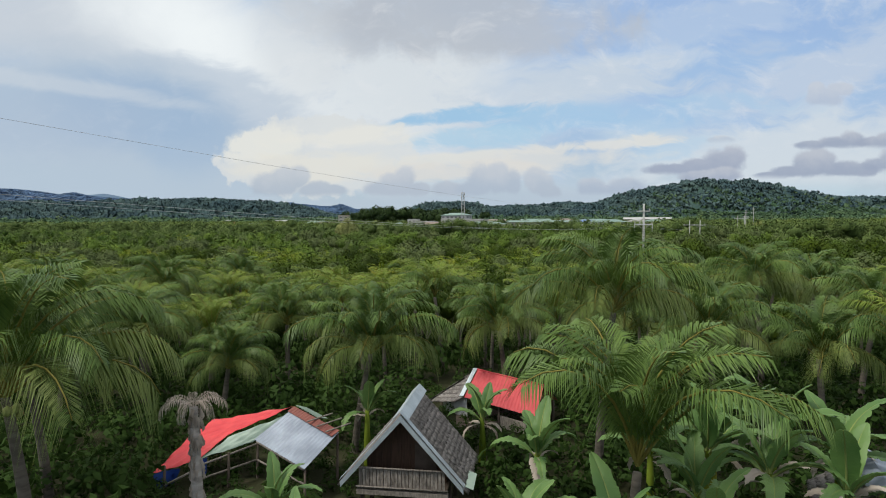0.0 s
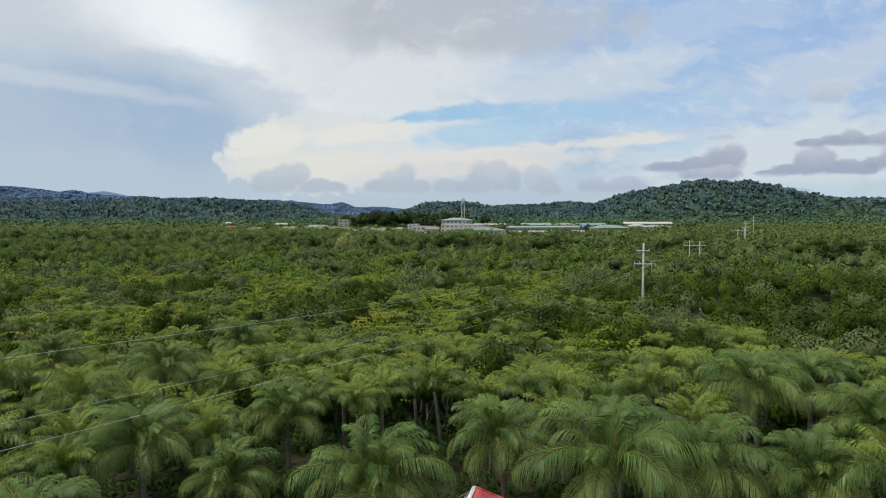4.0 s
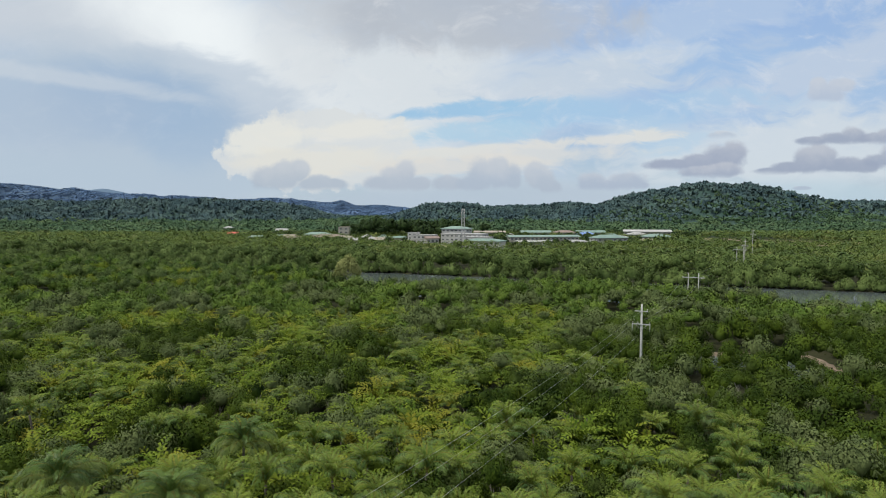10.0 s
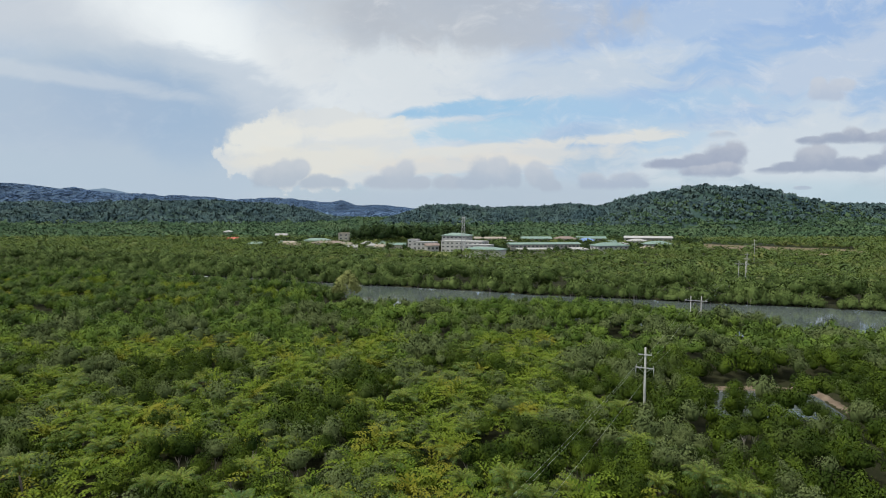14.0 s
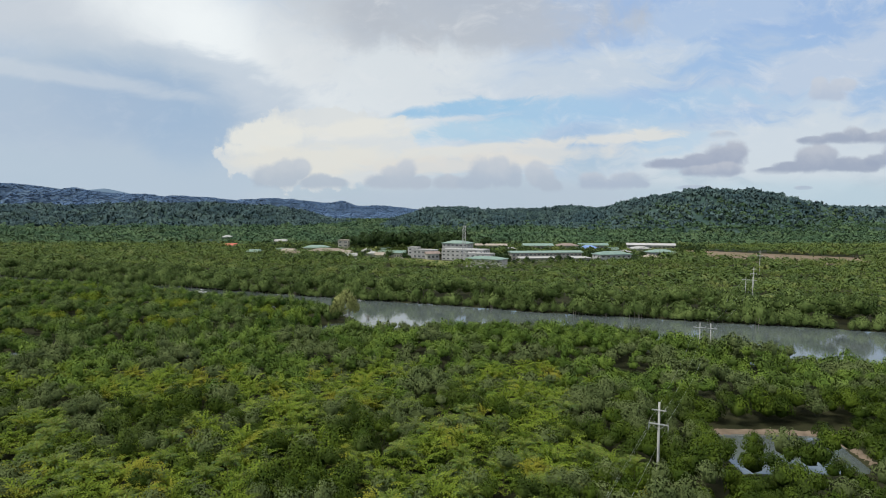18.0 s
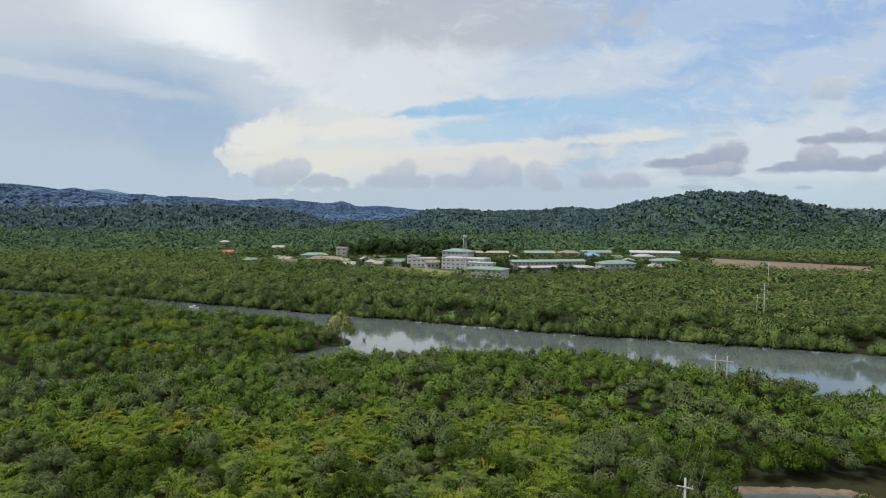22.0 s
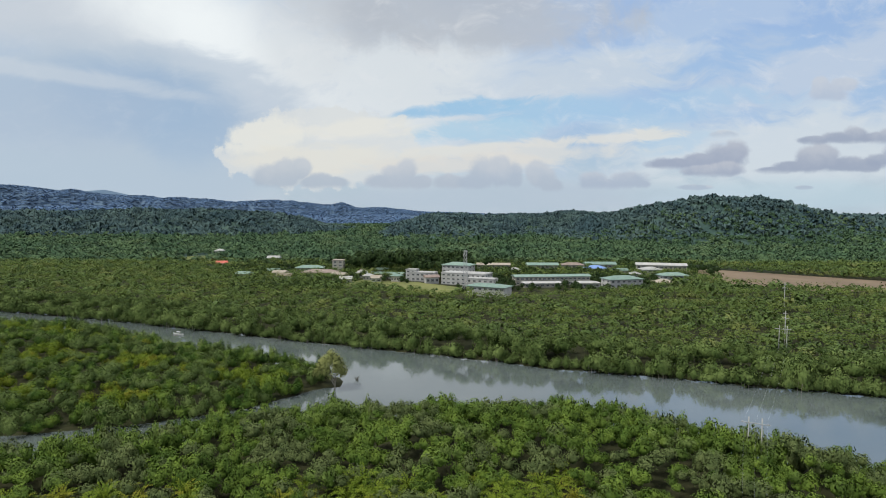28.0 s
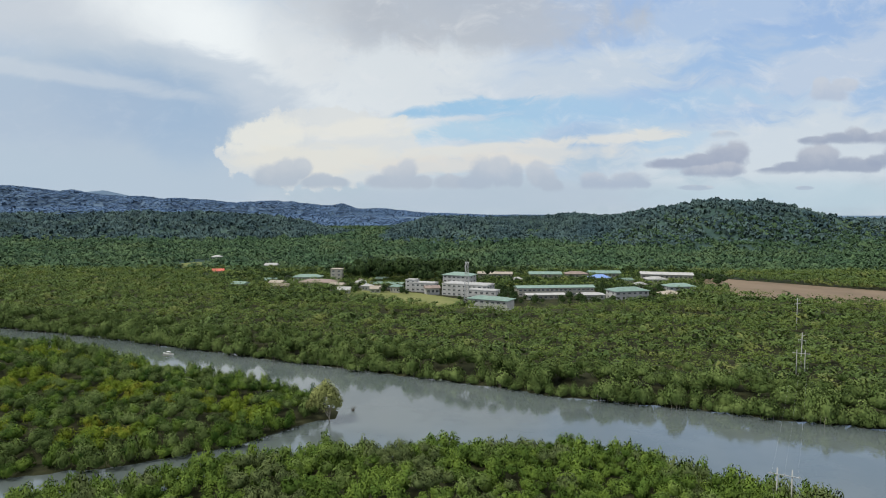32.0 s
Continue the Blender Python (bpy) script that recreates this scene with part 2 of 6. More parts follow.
    # the ground half of the sphere
    sky = blend(step(sep.outputs[2], -0.02, -0.06), sky, (0.10, 0.13, 0.08))
    links.new(sky, back.inputs[0])
    back.inputs[1].default_value = 1.0


make_sky()
sun = new("sun", bpy.data.lights.new("sun", "SUN"))
sun.data.energy, sun.data.angle, sun.data.color = 2.8, radians(11), (1.0, 0.965, 0.86)
sun.matrix_basis = look(SUN_DIR * 50, (0, 0, 0))


# ---- materials ----
def material(name):
    m = bpy.data.materials.new(name)
    m.use_nodes = True
    tools = node_tools(m.node_tree)
    shader = m.node_tree.nodes["Principled BSDF"]
    return m, shader, tools


def where(tools):
    return tools[0].new("ShaderNodeNewGeometry").outputs["Position"]


def bump(tools, shader, height, strength, distance=0.02):
    n = tools[0].new("ShaderNodeBump")
    n.inputs["Strength"].default_value, n.inputs["Distance"].default_value = strength, distance
    tools[1].new(height, n.inputs["Height"])
    tools[1].new(n.outputs[0], shader.inputs["Normal"])


def foliage(name, dark, light, patch=0.12, through_light=0.25, third=None, rough=0.6, spec=0.06, leafy=0.45, tree=0.0):
    """Leaves: colour varies leaf by leaf, over patches a few metres wide and, with tree, from crown to crown; some light passes through."""
    m, shader, tools = material(name)
    nodes, links, calc, blend, step, noisy = tools
    pos = where(tools)
    island = nodes.new("ShaderNodeNewGeometry").outputs["Random Per Island"]
    own = nodes.new("ShaderNodeObjectInfo").outputs["Random"]
    f = calc("ADD", calc("MULTIPLY", island, leafy), calc("MULTIPLY", step(noisy(pos, patch, 3.0), 0.32, 0.68), 1.0 - leafy))
    col = blend(f, dark, light)
    if third:
        col = blend(step(noisy(pos, patch * 0.45, 2.0), 0.52, 0.68), col, third)
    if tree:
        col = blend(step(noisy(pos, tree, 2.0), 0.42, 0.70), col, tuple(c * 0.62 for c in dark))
    col = blend(calc("MULTIPLY", own, 0.25), col, light)
    links.new(col, shader.inputs["Base Color"])
    shader.inputs["Roughness"].default_value = rough
    shader.inputs["Specular IOR Level"].default_value = spec
    trans = nodes.new("ShaderNodeBsdfTranslucent")
    links.new(col, trans.inputs[0])
    mix = nodes.new("ShaderNodeMixShader")
    mix.inputs[0].default_value = through_light
    links.new(shader.outputs[0], mix.inputs[1])
    links.new(trans.outputs[0], mix.inputs[2])
    links.new(mix.outputs[0], nodes["Material Output"].inputs[0])
    return m


def surface(name, col_a, col_b, rough=0.7, scale=2.0, grain=25.0, metal=0.0, relief=0.3, spec=0.4, stretch=None):
    """A worn surface: stains at one scale, grain at another, fine relief."""
    m, shader, tools = material(name)
    nodes, links, calc, blend, step, noisy = tools
    co = nodes.new("ShaderNodeTexCoord").outputs["Object"]
    if stretch:
        mp = nodes.new("ShaderNodeMapping")
        links.new(co, mp.inputs[0])
        mp.inputs["Scale"].default_value = stretch
        co = mp.outputs[0]
    own = nodes.new("ShaderNodeObjectInfo").outputs["Random"]
    g = noisy(co, grain, 3.0)
    f = calc("ADD", calc("MULTIPLY", step(noisy(co, scale, 5.0), 0.3, 0.7), 0.6), calc("MULTIPLY", g, 0.35))
    f = calc("ADD", f, calc("MULTIPLY", calc("SUBTRACT", own, 0.5), 0.25))
    links.new(blend(f, col_a, col_b), shader.inputs["Base Color"])
    shader.inputs["Roughness"].default_value = rough
    shader.inputs["Metallic"].default_value = metal
    shader.inputs["Specular IOR Level"].default_value = spec
    bump(tools, shader, g, relief)
    return m


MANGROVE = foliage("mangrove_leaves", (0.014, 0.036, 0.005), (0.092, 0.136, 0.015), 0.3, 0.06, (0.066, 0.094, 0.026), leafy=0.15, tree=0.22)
# paler mangrove leaves for farther stands, light haze put into the colour
MANGROVE_HAZE = foliage("middle_mangrove_leaves", (0.028, 0.072, 0.012), (0.158, 0.230, 0.040), 0.22, 0.06, (0.135, 0.182, 0.062), leafy=0.15, tree=0.20)
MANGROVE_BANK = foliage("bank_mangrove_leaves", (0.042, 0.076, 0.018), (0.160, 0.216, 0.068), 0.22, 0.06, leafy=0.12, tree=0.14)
BUSH_GREY = foliage("grey_green_leaves", (0.050, 0.076, 0.026), (0.132, 0.166, 0.062), 0.3, 0.06, leafy=0.15)
NIPA = foliage("nipa_leaves", (0.034, 0.074, 0.007), (0.200, 0.262, 0.030), 0.35, 0.15, (0.205, 0.205, 0.026))
PALM = foliage("palm_leaflets", (0.020, 0.060, 0.012), (0.150, 0.232, 0.052), 0.5, 0.14, None, 0.42, 0.22)
PALM_YOUNG = foliage("young_palm_leaflets", (0.050, 0.105, 0.014), (0.235, 0.300, 0.050), 0.4, 0.18, None, 0.45, 0.15)
PALM_OLD = foliage("yellowing_palm_leaflets", (0.150, 0.140, 0.030), (0.330, 0.280, 0.080), 0.5, 0.35)
PALM_TIRED = foliage("fading_palm_leaflets", (0.052, 0.098, 0.022), (0.205, 0.255, 0.070), 0.5, 0.20, None, 0.45, 0.2)
PALM_FAR = foliage("plantation_palm_leaves", (0.024, 0.054, 0.012), (0.172, 0.225, 0.052), 0.07, 0.10)
WOODS = foliage("plain_wood_leaves", (0.022, 0.050, 0.016), (0.120, 0.172, 0.052), 0.12, 0.06, (0.170, 0.185, 0.060))
# plain-wood green with mild haze mixed into the colour: paler darks, more blue
FAR_WOODS_HAZE = foliage("far_wood_leaves", (0.040, 0.088, 0.050), (0.108, 0.172, 0.080), 0.02, 0.06, (0.112, 0.160, 0.074), leafy=0.15, tree=0.06)
DARK_TREE = foliage("town_tree_leaves", (0.012, 0.027, 0.010), (0.046, 0.076, 0.024), 0.1, 0.06)
# hills: leaf green lifted towards blue, as haze would make it look
HILL_WOODS_HAZE = foliage("hill_wood_leaves", (0.044, 0.084, 0.100), (0.104, 0.160, 0.148), 0.014, 0.05, leafy=0.10, tree=0.04)
# far ridge: the blue of distant haze is put into the leaf colour
RIDGE_WOODS_HAZE = foliage("ridge_wood_leaves", (0.088, 0.158, 0.285), (0.122, 0.200, 0.335), 0.004, 0.05, leafy=0.10)
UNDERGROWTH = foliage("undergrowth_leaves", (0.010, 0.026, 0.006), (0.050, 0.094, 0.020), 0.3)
BANANA = foliage("banana_leaf", (0.050, 0.135, 0.036), (0.170, 0.285, 0.084), 0.9, 0.25, None, 0.42, 0.4)
RIB = foliage("pale_leaf_rib", (0.200, 0.260, 0.080), (0.300, 0.350, 0.120), 0.9, 0.1)
DEAD_LEAF = foliage("dead_palm_leaf", (0.230, 0.195, 0.160), (0.480, 0.420, 0.360), 0.8, 0.1)


def vein(m, scale, strength):
    """Cross ribs on a leaf, along its length."""
    tools = node_tools(m.node_tree)
    nodes = tools[0]
    w = nodes.new("ShaderNodeTexWave")
    tools[1].new(nodes.new("ShaderNodeTexCoord").outputs["Object"], w.inputs["Vector"])
    w.inputs["Scale"].default_value, w.inputs["Distortion"].default_value = scale, 1.5
    bump(tools, nodes["Principled BSDF"], w.outputs["Fac"], strength, 0.02)


vein(BANANA, 22.0, 0.25)


def ground_material():
    m, shader, tools = material("forest_floor")
    nodes, links, calc, blend, step, noisy = tools
    pos = where(tools)
    col = blend(step(noisy(pos, 0.15, 5.0), 0.35, 0.65), (0.018, 0.022, 0.010), (0.040, 0.042, 0.020))
    col = blend(step(noisy(pos, 2.0, 5.0), 0.55, 0.75), col, (0.060, 0.050, 0.032))
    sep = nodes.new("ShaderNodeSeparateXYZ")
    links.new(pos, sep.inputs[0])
    # from y 520 on, haze is painted in: the floor turns paler and bluer
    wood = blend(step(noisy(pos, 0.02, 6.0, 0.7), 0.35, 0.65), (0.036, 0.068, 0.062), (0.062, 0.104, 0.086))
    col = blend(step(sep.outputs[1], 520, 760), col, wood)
    # beyond y 2300 the ground takes the ridge's haze blue
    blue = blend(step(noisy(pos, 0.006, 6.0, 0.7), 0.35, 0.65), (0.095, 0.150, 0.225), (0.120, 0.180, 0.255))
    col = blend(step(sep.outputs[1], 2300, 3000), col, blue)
    links.new(col, shader.inputs["Base Color"])
    shader.inputs["Roughness"].default_value = 0.9
    shader.inputs["Specular IOR Level"].default_value = 0.1
    bump(tools, shader, noisy(pos, 3.0, 5.0), 0.5, 0.1)
    return m


def water_material():
    m, shader, tools = material("river_water")
    nodes, links, calc, blend, step, noisy = tools
    pos = where(tools)
    mp = nodes.new("ShaderNodeMapping")
    links.new(pos, mp.inputs[0])
    mp.inputs["Scale"].default_value = (0.6, 1.6, 1.0)
    col = blend(step(noisy(pos, 0.03, 3.0), 0.35, 0.65), (0.088, 0.110, 0.112), (0.116, 0.138, 0.140))
    links.new(col, shader.inputs["Base Color"])
    links.new(calc("ADD", calc("MULTIPLY", noisy(pos, 0.05, 3.0), 0.07), 0.015), shader.inputs["Roughness"])
    shader.inputs["IOR"].default_value = 2.0
    shader.inputs["Specular IOR Level"].default_value = 0.6
    bump(tools, shader, noisy(mp.outputs[0], 1.2, 4.0), 0.05, 0.15)
    return m


GROUND, WATER = ground_material(), water_material()
MUD = surface("dried_mud", (0.13, 0.10, 0.07), (0.26, 0.20, 0.15), 0.9, 0.5, 6.0)
BARE_FIELD = surface("bare_brown_field", (0.13, 0.095, 0.065), (0.21, 0.155, 0.105), 0.95, 0.03, 0.8)
GRASS_FIELD = surface("mown_grass", (0.09, 0.12, 0.03), (0.20, 0.20, 0.07), 0.95, 0.06, 1.0)
CONCRETE = surface("weathered_concrete", (0.30, 0.30, 0.29), (0.46, 0.46, 0.445), 0.85, 1.0, 20.0)
STEEL = surface("galvanised_steel", (0.42, 0.43, 0.44), (0.62, 0.62, 0.62), 0.5, 2.0, 15.0, 0.5)
WIRE = surface("cable_metal", (0.45, 0.46, 0.47), (0.62, 0.63, 0.64), 0.4, 2.0, 15.0, 0.4)
BARK = surface("grey_bark", (0.055, 0.048, 0.038), (0.150, 0.130, 0.105), 0.9, 2.0, 18.0, relief=0.6, stretch=(1, 1, 4))
STEM = surface("pale_mangrove_stems", (0.16, 0.14, 0.11), (0.36, 0.33, 0.28), 0.9, 2.0, 18.0)


# ---- mesh tools ----
rng = np.random.default_rng(7)


def mesh_np(name, verts, tris, mats, index=None, smooth=False, normals=None):
    me = bpy.data.meshes.new(name)
    verts, tris = np.asarray(verts, np.float32), np.asarray(tris, np.int32)
    me.vertices.add(len(verts))
    me.vertices.foreach_set("co", verts.ravel())
    me.loops.add(tris.size)
    me.loops.foreach_set("vertex_index", tris.ravel())
    me.polygons.add(len(tris))
    me.polygons.foreach_set("loop_start", np.arange(0, tris.size, 3, dtype=np.int32))
    for m in mats if isinstance(mats, (list, tuple)) else [mats]:
        me.materials.append(m)
    if index is not None:
        me.polygons.foreach_set("material_index", np.asarray(index, np.int32))
    if smooth:
        me.polygons.foreach_set("use_smooth", np.ones(len(tris), bool))
    me.update(calc_edges=True)
    if normals is not None:
        at = me.attributes.new("custom_normal", "FLOAT_VECTOR", "POINT")
        at.data.foreach_set("vector", np.asarray(normals, np.float32).ravel())
    return me


def joined(pieces):
    """Several (verts, tris) as one."""
    vs, ts, n = [], [], 0
    for v, t in pieces:
        vs.append(v)
        ts.append(np.asarray(t) + n)
        n += len(v)
    return np.concatenate(vs), np.concatenate(ts)


def scattered(protos, x, y, z, size, tall=None, seed=1):
    """Copies of the (verts, tris, normals) in protos, set down at x, y, z, turned at random, as one."""
    r = np.random.default_rng(seed)
    n = len(x)
    kind, turn = r.integers(0, len(protos), n), r.uniform(0, 2 * np.pi, n)
    tall = size if tall is None else tall
    vs, ts, ns, base = [], [], [], 0
    for k, (v, t, nrm) in enumerate(protos):
        i = np.nonzero(kind == k)[0]
        if not len(i):
            continue
        c, s = np.cos(turn[i])[:, None], np.sin(turn[i])[:, None]
        w = np.stack([(v[:, 0] * c - v[:, 1] * s) * size[i, None] + x[i, None],
                      (v[:, 0] * s + v[:, 1] * c) * size[i, None] + y[i, None],
                      v[:, 2] * tall[i, None] + z[i, None]], -1)
        vs.append(w.reshape(-1, 3).astype(np.float32))
        ts.append((t[None] + (np.arange(len(i)) * len(v))[:, None, None]).reshape(-1, 3) + base)
        base += len(i) * len(v)
        if nrm is not None:
            ns.append(np.stack([nrm[:, 0] * c - nrm[:, 1] * s, nrm[:, 0] * s + nrm[:, 1] * c, np.broadcast_to(nrm[:, 2], (len(i), len(v)))], -1).reshape(-1, 3).astype(np.float32))
    return np.concatenate(vs), np.concatenate(ts), np.concatenate(ns) if ns else None


ICO_V = np.array([(0, 0, 1), *[(0.894 * math.cos(a), 0.894 * math.sin(a), 0.447) for a in np.arange(5) * 2 * math.pi / 5],
                  *[(0.894 * math.cos(a), 0.894 * math.sin(a), -0.447) for a in (np.arange(5) + 0.5) * 2 * math.pi / 5], (0, 0, -1)])
ICO_T = np.array([(0, 1 + i, 1 + (i + 1) % 5) for i in range(5)] + [(1 + i, 6 + i, 1 + (i + 1) % 5) for i in range(5)]
                 + [(6 + i, 6 + (i + 1) % 5, 1 + (i + 1) % 5) for i in range(5)] + [(11, 6 + (i + 1) % 5, 6 + i) for i in range(5)])


def leaf_quads(pos, normal, size, r, slim=0.55):
    """Small folded leaves (two triangles each) at pos, facing about along normal."""
    n = len(pos)
    a = np.cross(normal, r.normal(size=(n, 3)))
    a /= np.linalg.norm(a, axis=1, keepdims=True) + 1e-9
    b = np.cross(normal, a)
    s = (size * r.uniform(0.7, 1.3, n))[:, None]
    fold = normal * s * 0.22
    v = np.stack([pos - a * s, pos + b * s * slim - fold, pos + a * s, pos - b * s * slim - fold], 1).reshape(-1, 3)
    k = np.arange(n)[:, None] * 4
    return v, np.concatenate([k + (0, 2, 1), k + (0, 3, 2)])


def crown(seed, leaves, lobes, leaf, width=1.0, height=1.0, core=0.5, skirt=0.5, soft=0.0, rag=1.0):
    """A broadleaf crown about 2 wide and 1.2 high: many tufts of leaves round one dark core, softly shaded as domes. Base at z = 0."""
    r = np.random.default_rng(seed)
    ang = np.arange(lobes) * 2.4 + r.uniform(-0.5, 0.5, lobes)
    rad = np.sqrt((np.arange(lobes) + 0.3) / lobes) * 0.72
    c = np.stack([rad * np.cos(ang), rad * np.sin(ang), 0.86 - (0.35 + 0.55 * skirt) * rad ** 1.6 + r.uniform(-0.12, 0.12, lobes)], 1)
    size = r.uniform(0.26, 0.42, lobes) * (6.0 / max(lobes, 3)) ** 0.25
    pieces, normals = [], []
    for i in range(lobes):
        m = max(4, int(leaves * size[i] ** 2 / (size ** 2).sum()))
        d = r.normal(size=(m, 3))
        d[:, 2] = np.abs(d[:, 2]) * 1.2 - skirt
        d /= np.linalg.norm(d, axis=1, keepdims=True)
        p = c[i] + d * (size[i] * (1 + rag * r.uniform(-0.25, 0.12, m)))[:, None] * (0.9, 0.9, 1.1)
        nrm = d + 0.45 * (p - (0, 0, 0.35)) + r.normal(scale=0.3 * rag, size=(m, 3)) + (0, 0, 0.15)
        nrm /= np.linalg.norm(nrm, axis=1, keepdims=True)
        pieces.append(leaf_quads(p, nrm, leaf, r))
        dome = nrm * 0.12 * rag + d * 0.42 * (1 - soft) + 0.95 * (p - (0, 0, 0.34)) + (0, 0, soft * 0.6)
        normals.append(np.repeat(dome / np.linalg.norm(dome, axis=1, keepdims=True), 4, axis=0))
    if core:
        pieces.append((ICO_V * (core, core, core * 0.72) * r.uniform(0.85, 1.1, (12, 1)) + (0, 0, 0.45), ICO_T))
        normals.append(ICO_V)
    v, t = joined(pieces)
    return v * (width, width, height), t, np.concatenate(normals)


def limb(path, radii, sides=6):
    """A tapered tube along a path of points."""
    path = np.asarray(path, float)
    rings = []
    for i, p in enumerate(path):
        d = path[min(i + 1, len(path) - 1)] - path[max(i - 1, 0)]
        d /= np.linalg.norm(d) + 1e-9
        a = np.cross(d, (0.3, 0.9, 0.1))
        a /= np.linalg.norm(a)
        b = np.cross(d, a)
        th = np.arange(sides) * 2 * np.pi / sides
        rings.append(p + radii[i] * (np.cos(th)[:, None] * a + np.sin(th)[:, None] * b))
    v, t = np.concatenate(rings), []
    for i in range(len(path) - 1):
        for j in range(sides):
            k, l = i * sides + j, i * sides + (j + 1) % sides
            t += [(k, l, l + sides), (k, l + sides, k + sides)]
    top = (len(path) - 1) * sides
    t += [(top, top + j, top + j + 1) for j in range(1, sides - 1)]
    return v, np.array(t)


def frond(seed, length, rise, droop, leaflets, leaf_len, wide=0.05, hang=0.5, rachis=True):
    """A palm frond from the origin along +x: an arched rachis with leaflets on both sides, raised in a V near its foot and
    hanging further out. Returns rachis and leaflets, or the leaflets alone."""
    r = np.random.default_rng(seed)
    s = np.linspace(0, 1, 9)
    ang = rise - (rise + droop) * s ** 1.5
    step_len = length / 8
    px = np.concatenate([[0], np.cumsum(np.cos(ang[:-1]) * step_len)])
    pz = np.concatenate([[0], np.cumsum(np.sin(ang[:-1]) * step_len)])
    py = r.uniform(-0.3, 0.3) * s ** 2 * length * 0.25
    spine = np.stack([px, py, pz], 1)
    u = np.repeat(np.linspace(0.12, 0.99, leaflets), 2)
    side = np.tile([1.0, -1.0], leaflets)
    p = np.stack([np.interp(u, s, spine[:, k]) for k in range(3)], 1)
    a = np.interp(u, s, ang)
    fwd = np.stack([np.cos(a), 0 * a, np.sin(a)], 1)
    up = np.stack([-np.sin(a), 0 * a, np.cos(a)], 1)
    out = np.stack([0 * a, side, 0 * a], 1)
    prof = np.sin(np.pi * (0.18 + 0.77 * u)) ** 0.6 * leaf_len * r.uniform(0.85, 1.12, len(u))
    lift = 0.55 - 0.75 * u * hang + r.uniform(-0.12, 0.12, len(u))
    d1 = out * 0.75 + fwd * 0.70 + up * lift[:, None]
    d1 /= np.linalg.norm(d1, axis=1, keepdims=True)
    mid = p + d1 * (prof * 0.45)[:, None]
    tip = mid + d1 * (prof * 0.42)[:, None] - np.array((0, 0, 1.0)) * (prof * hang * r.uniform(0.5, 1.1, len(u)))[:, None]
    w = fwd * wide
    v = np.stack([p, mid - w, mid + w, tip], 1).reshape(-1, 3)
    k = np.arange(len(u))[:, None] * 4
    leaves = (v, np.concatenate([k + (0, 1, 2), k + (1, 3, 2)]))
    if not rachis:
        return leaves
    thin = 2 if leaflets < 40 else 1
    return limb(spine[::thin], (np.linspace(0.035, 0.008, 9) * length / 3.3)[::thin], 3 if thin == 2 else 4), leaves


def turned(vt, rz, rx=0.0, at=(0, 0, 0), scale=1.0):
    m = np.array(Euler((rx, 0, rz)).to_matrix())
    return vt[0] @ m.T * scale + at, vt[1]


def part(name, data, mat, parent, label="", smooth=False):
    """One mesh object under a thing or a part, from (verts, tris), a bmesh or a mesh."""
    if isinstance(data, tuple):
        data = mesh_np(name, data[0], data[1], mat, smooth=smooth)
    elif isinstance(data, bmesh.types.BMesh):
        bm, data = data, bpy.data.meshes.new(name)
        bm.to_mesh(data)
        bm.free()
        data.materials.append(mat)
    ob = new(name, data)
    ob.parent = parent
    if label:
        ob["label"] = label
    return ob


def thing(name, at, label, category, group="", turn=0.0):
    ob = new(name)
    ob.empty_display_size = 0.3
    ob.matrix_basis = pose(*at, 0, 0, turn)
    return tagged(ob, label, category, group)


def box(x0, x1, y0, y1, z0, z1, bm=None, bevel=0.0):
    """A bevelled box, added to bm if given."""
    bm2 = bmesh.new()
    bmesh.ops.create_cube(bm2, size=1.0)
    for w in bm2.verts:
        w.co = ((x0 + x1) / 2 + w.co.x * (x1 - x0), (y0 + y1) / 2 + w.co.y * (y1 - y0), (z0 + z1) / 2 + w.co.z * (z1 - z0))
    if bevel:
        bmesh.ops.bevel(bm2, geom=bm2.edges[:], offset=bevel, segments=1, affect="EDGES")
    if bm is None:
        return bm2
    tmp = bpy.data.meshes.new("tmp")
    bm2.to_mesh(tmp)
    bm2.free()
    bm.from_mesh(tmp)
    bpy.data.meshes.remove(tmp)
    return bm


# ---- the lie of the land ----
def wave(x, y, scale, seed, octaves=4):
    """Smooth noise from sines, about -1 to 1."""
    r = np.random.default_rng(seed)
    out, amp, total = 0.0, 1.0, 0.0
    for _ in range(octaves):
        for _ in range(3):
            a = r.uniform(0, 2 * np.pi)
            out = out + amp * np.sin((x * np.cos(a) + y * np.sin(a)) / scale * 2 * np.pi + r.uniform(0, 6.28))
        total += amp * 1.7
        amp, scale = amp * 0.5, scale * 0.47
    return out / total


FAR_BANK_X = (-420, -234, -160, -95, -41, 7, 41, 74, 104, 150, 260, 420)
FAR_BANK_Y = (440, 364, 337, 308, 284, 264, 247, 237, 225, 209, 172, 110)
NEAR_BANK_X = (-420, -230, -120, -88, -66, -56, -44, -22, 10, 31, 47, 58, 68, 92, 140, 220, 420)
NEAR_BANK_Y = (120, 142, 158, 168, 174, 184, 191, 196, 198, 196.5, 189, 179, 172, 158, 136, 110, 40)
SPIT_X = (-420, -200, -167, -137, -107, -78, -54, -45, -40, -31)
SPIT_NORTH = (388, 320, 312, 293, 273, 263, 249, 243, 240, 231)
SPIT_SOUTH = (140, 150, 162, 173, 182, 191, 204, 216, 222, 227)


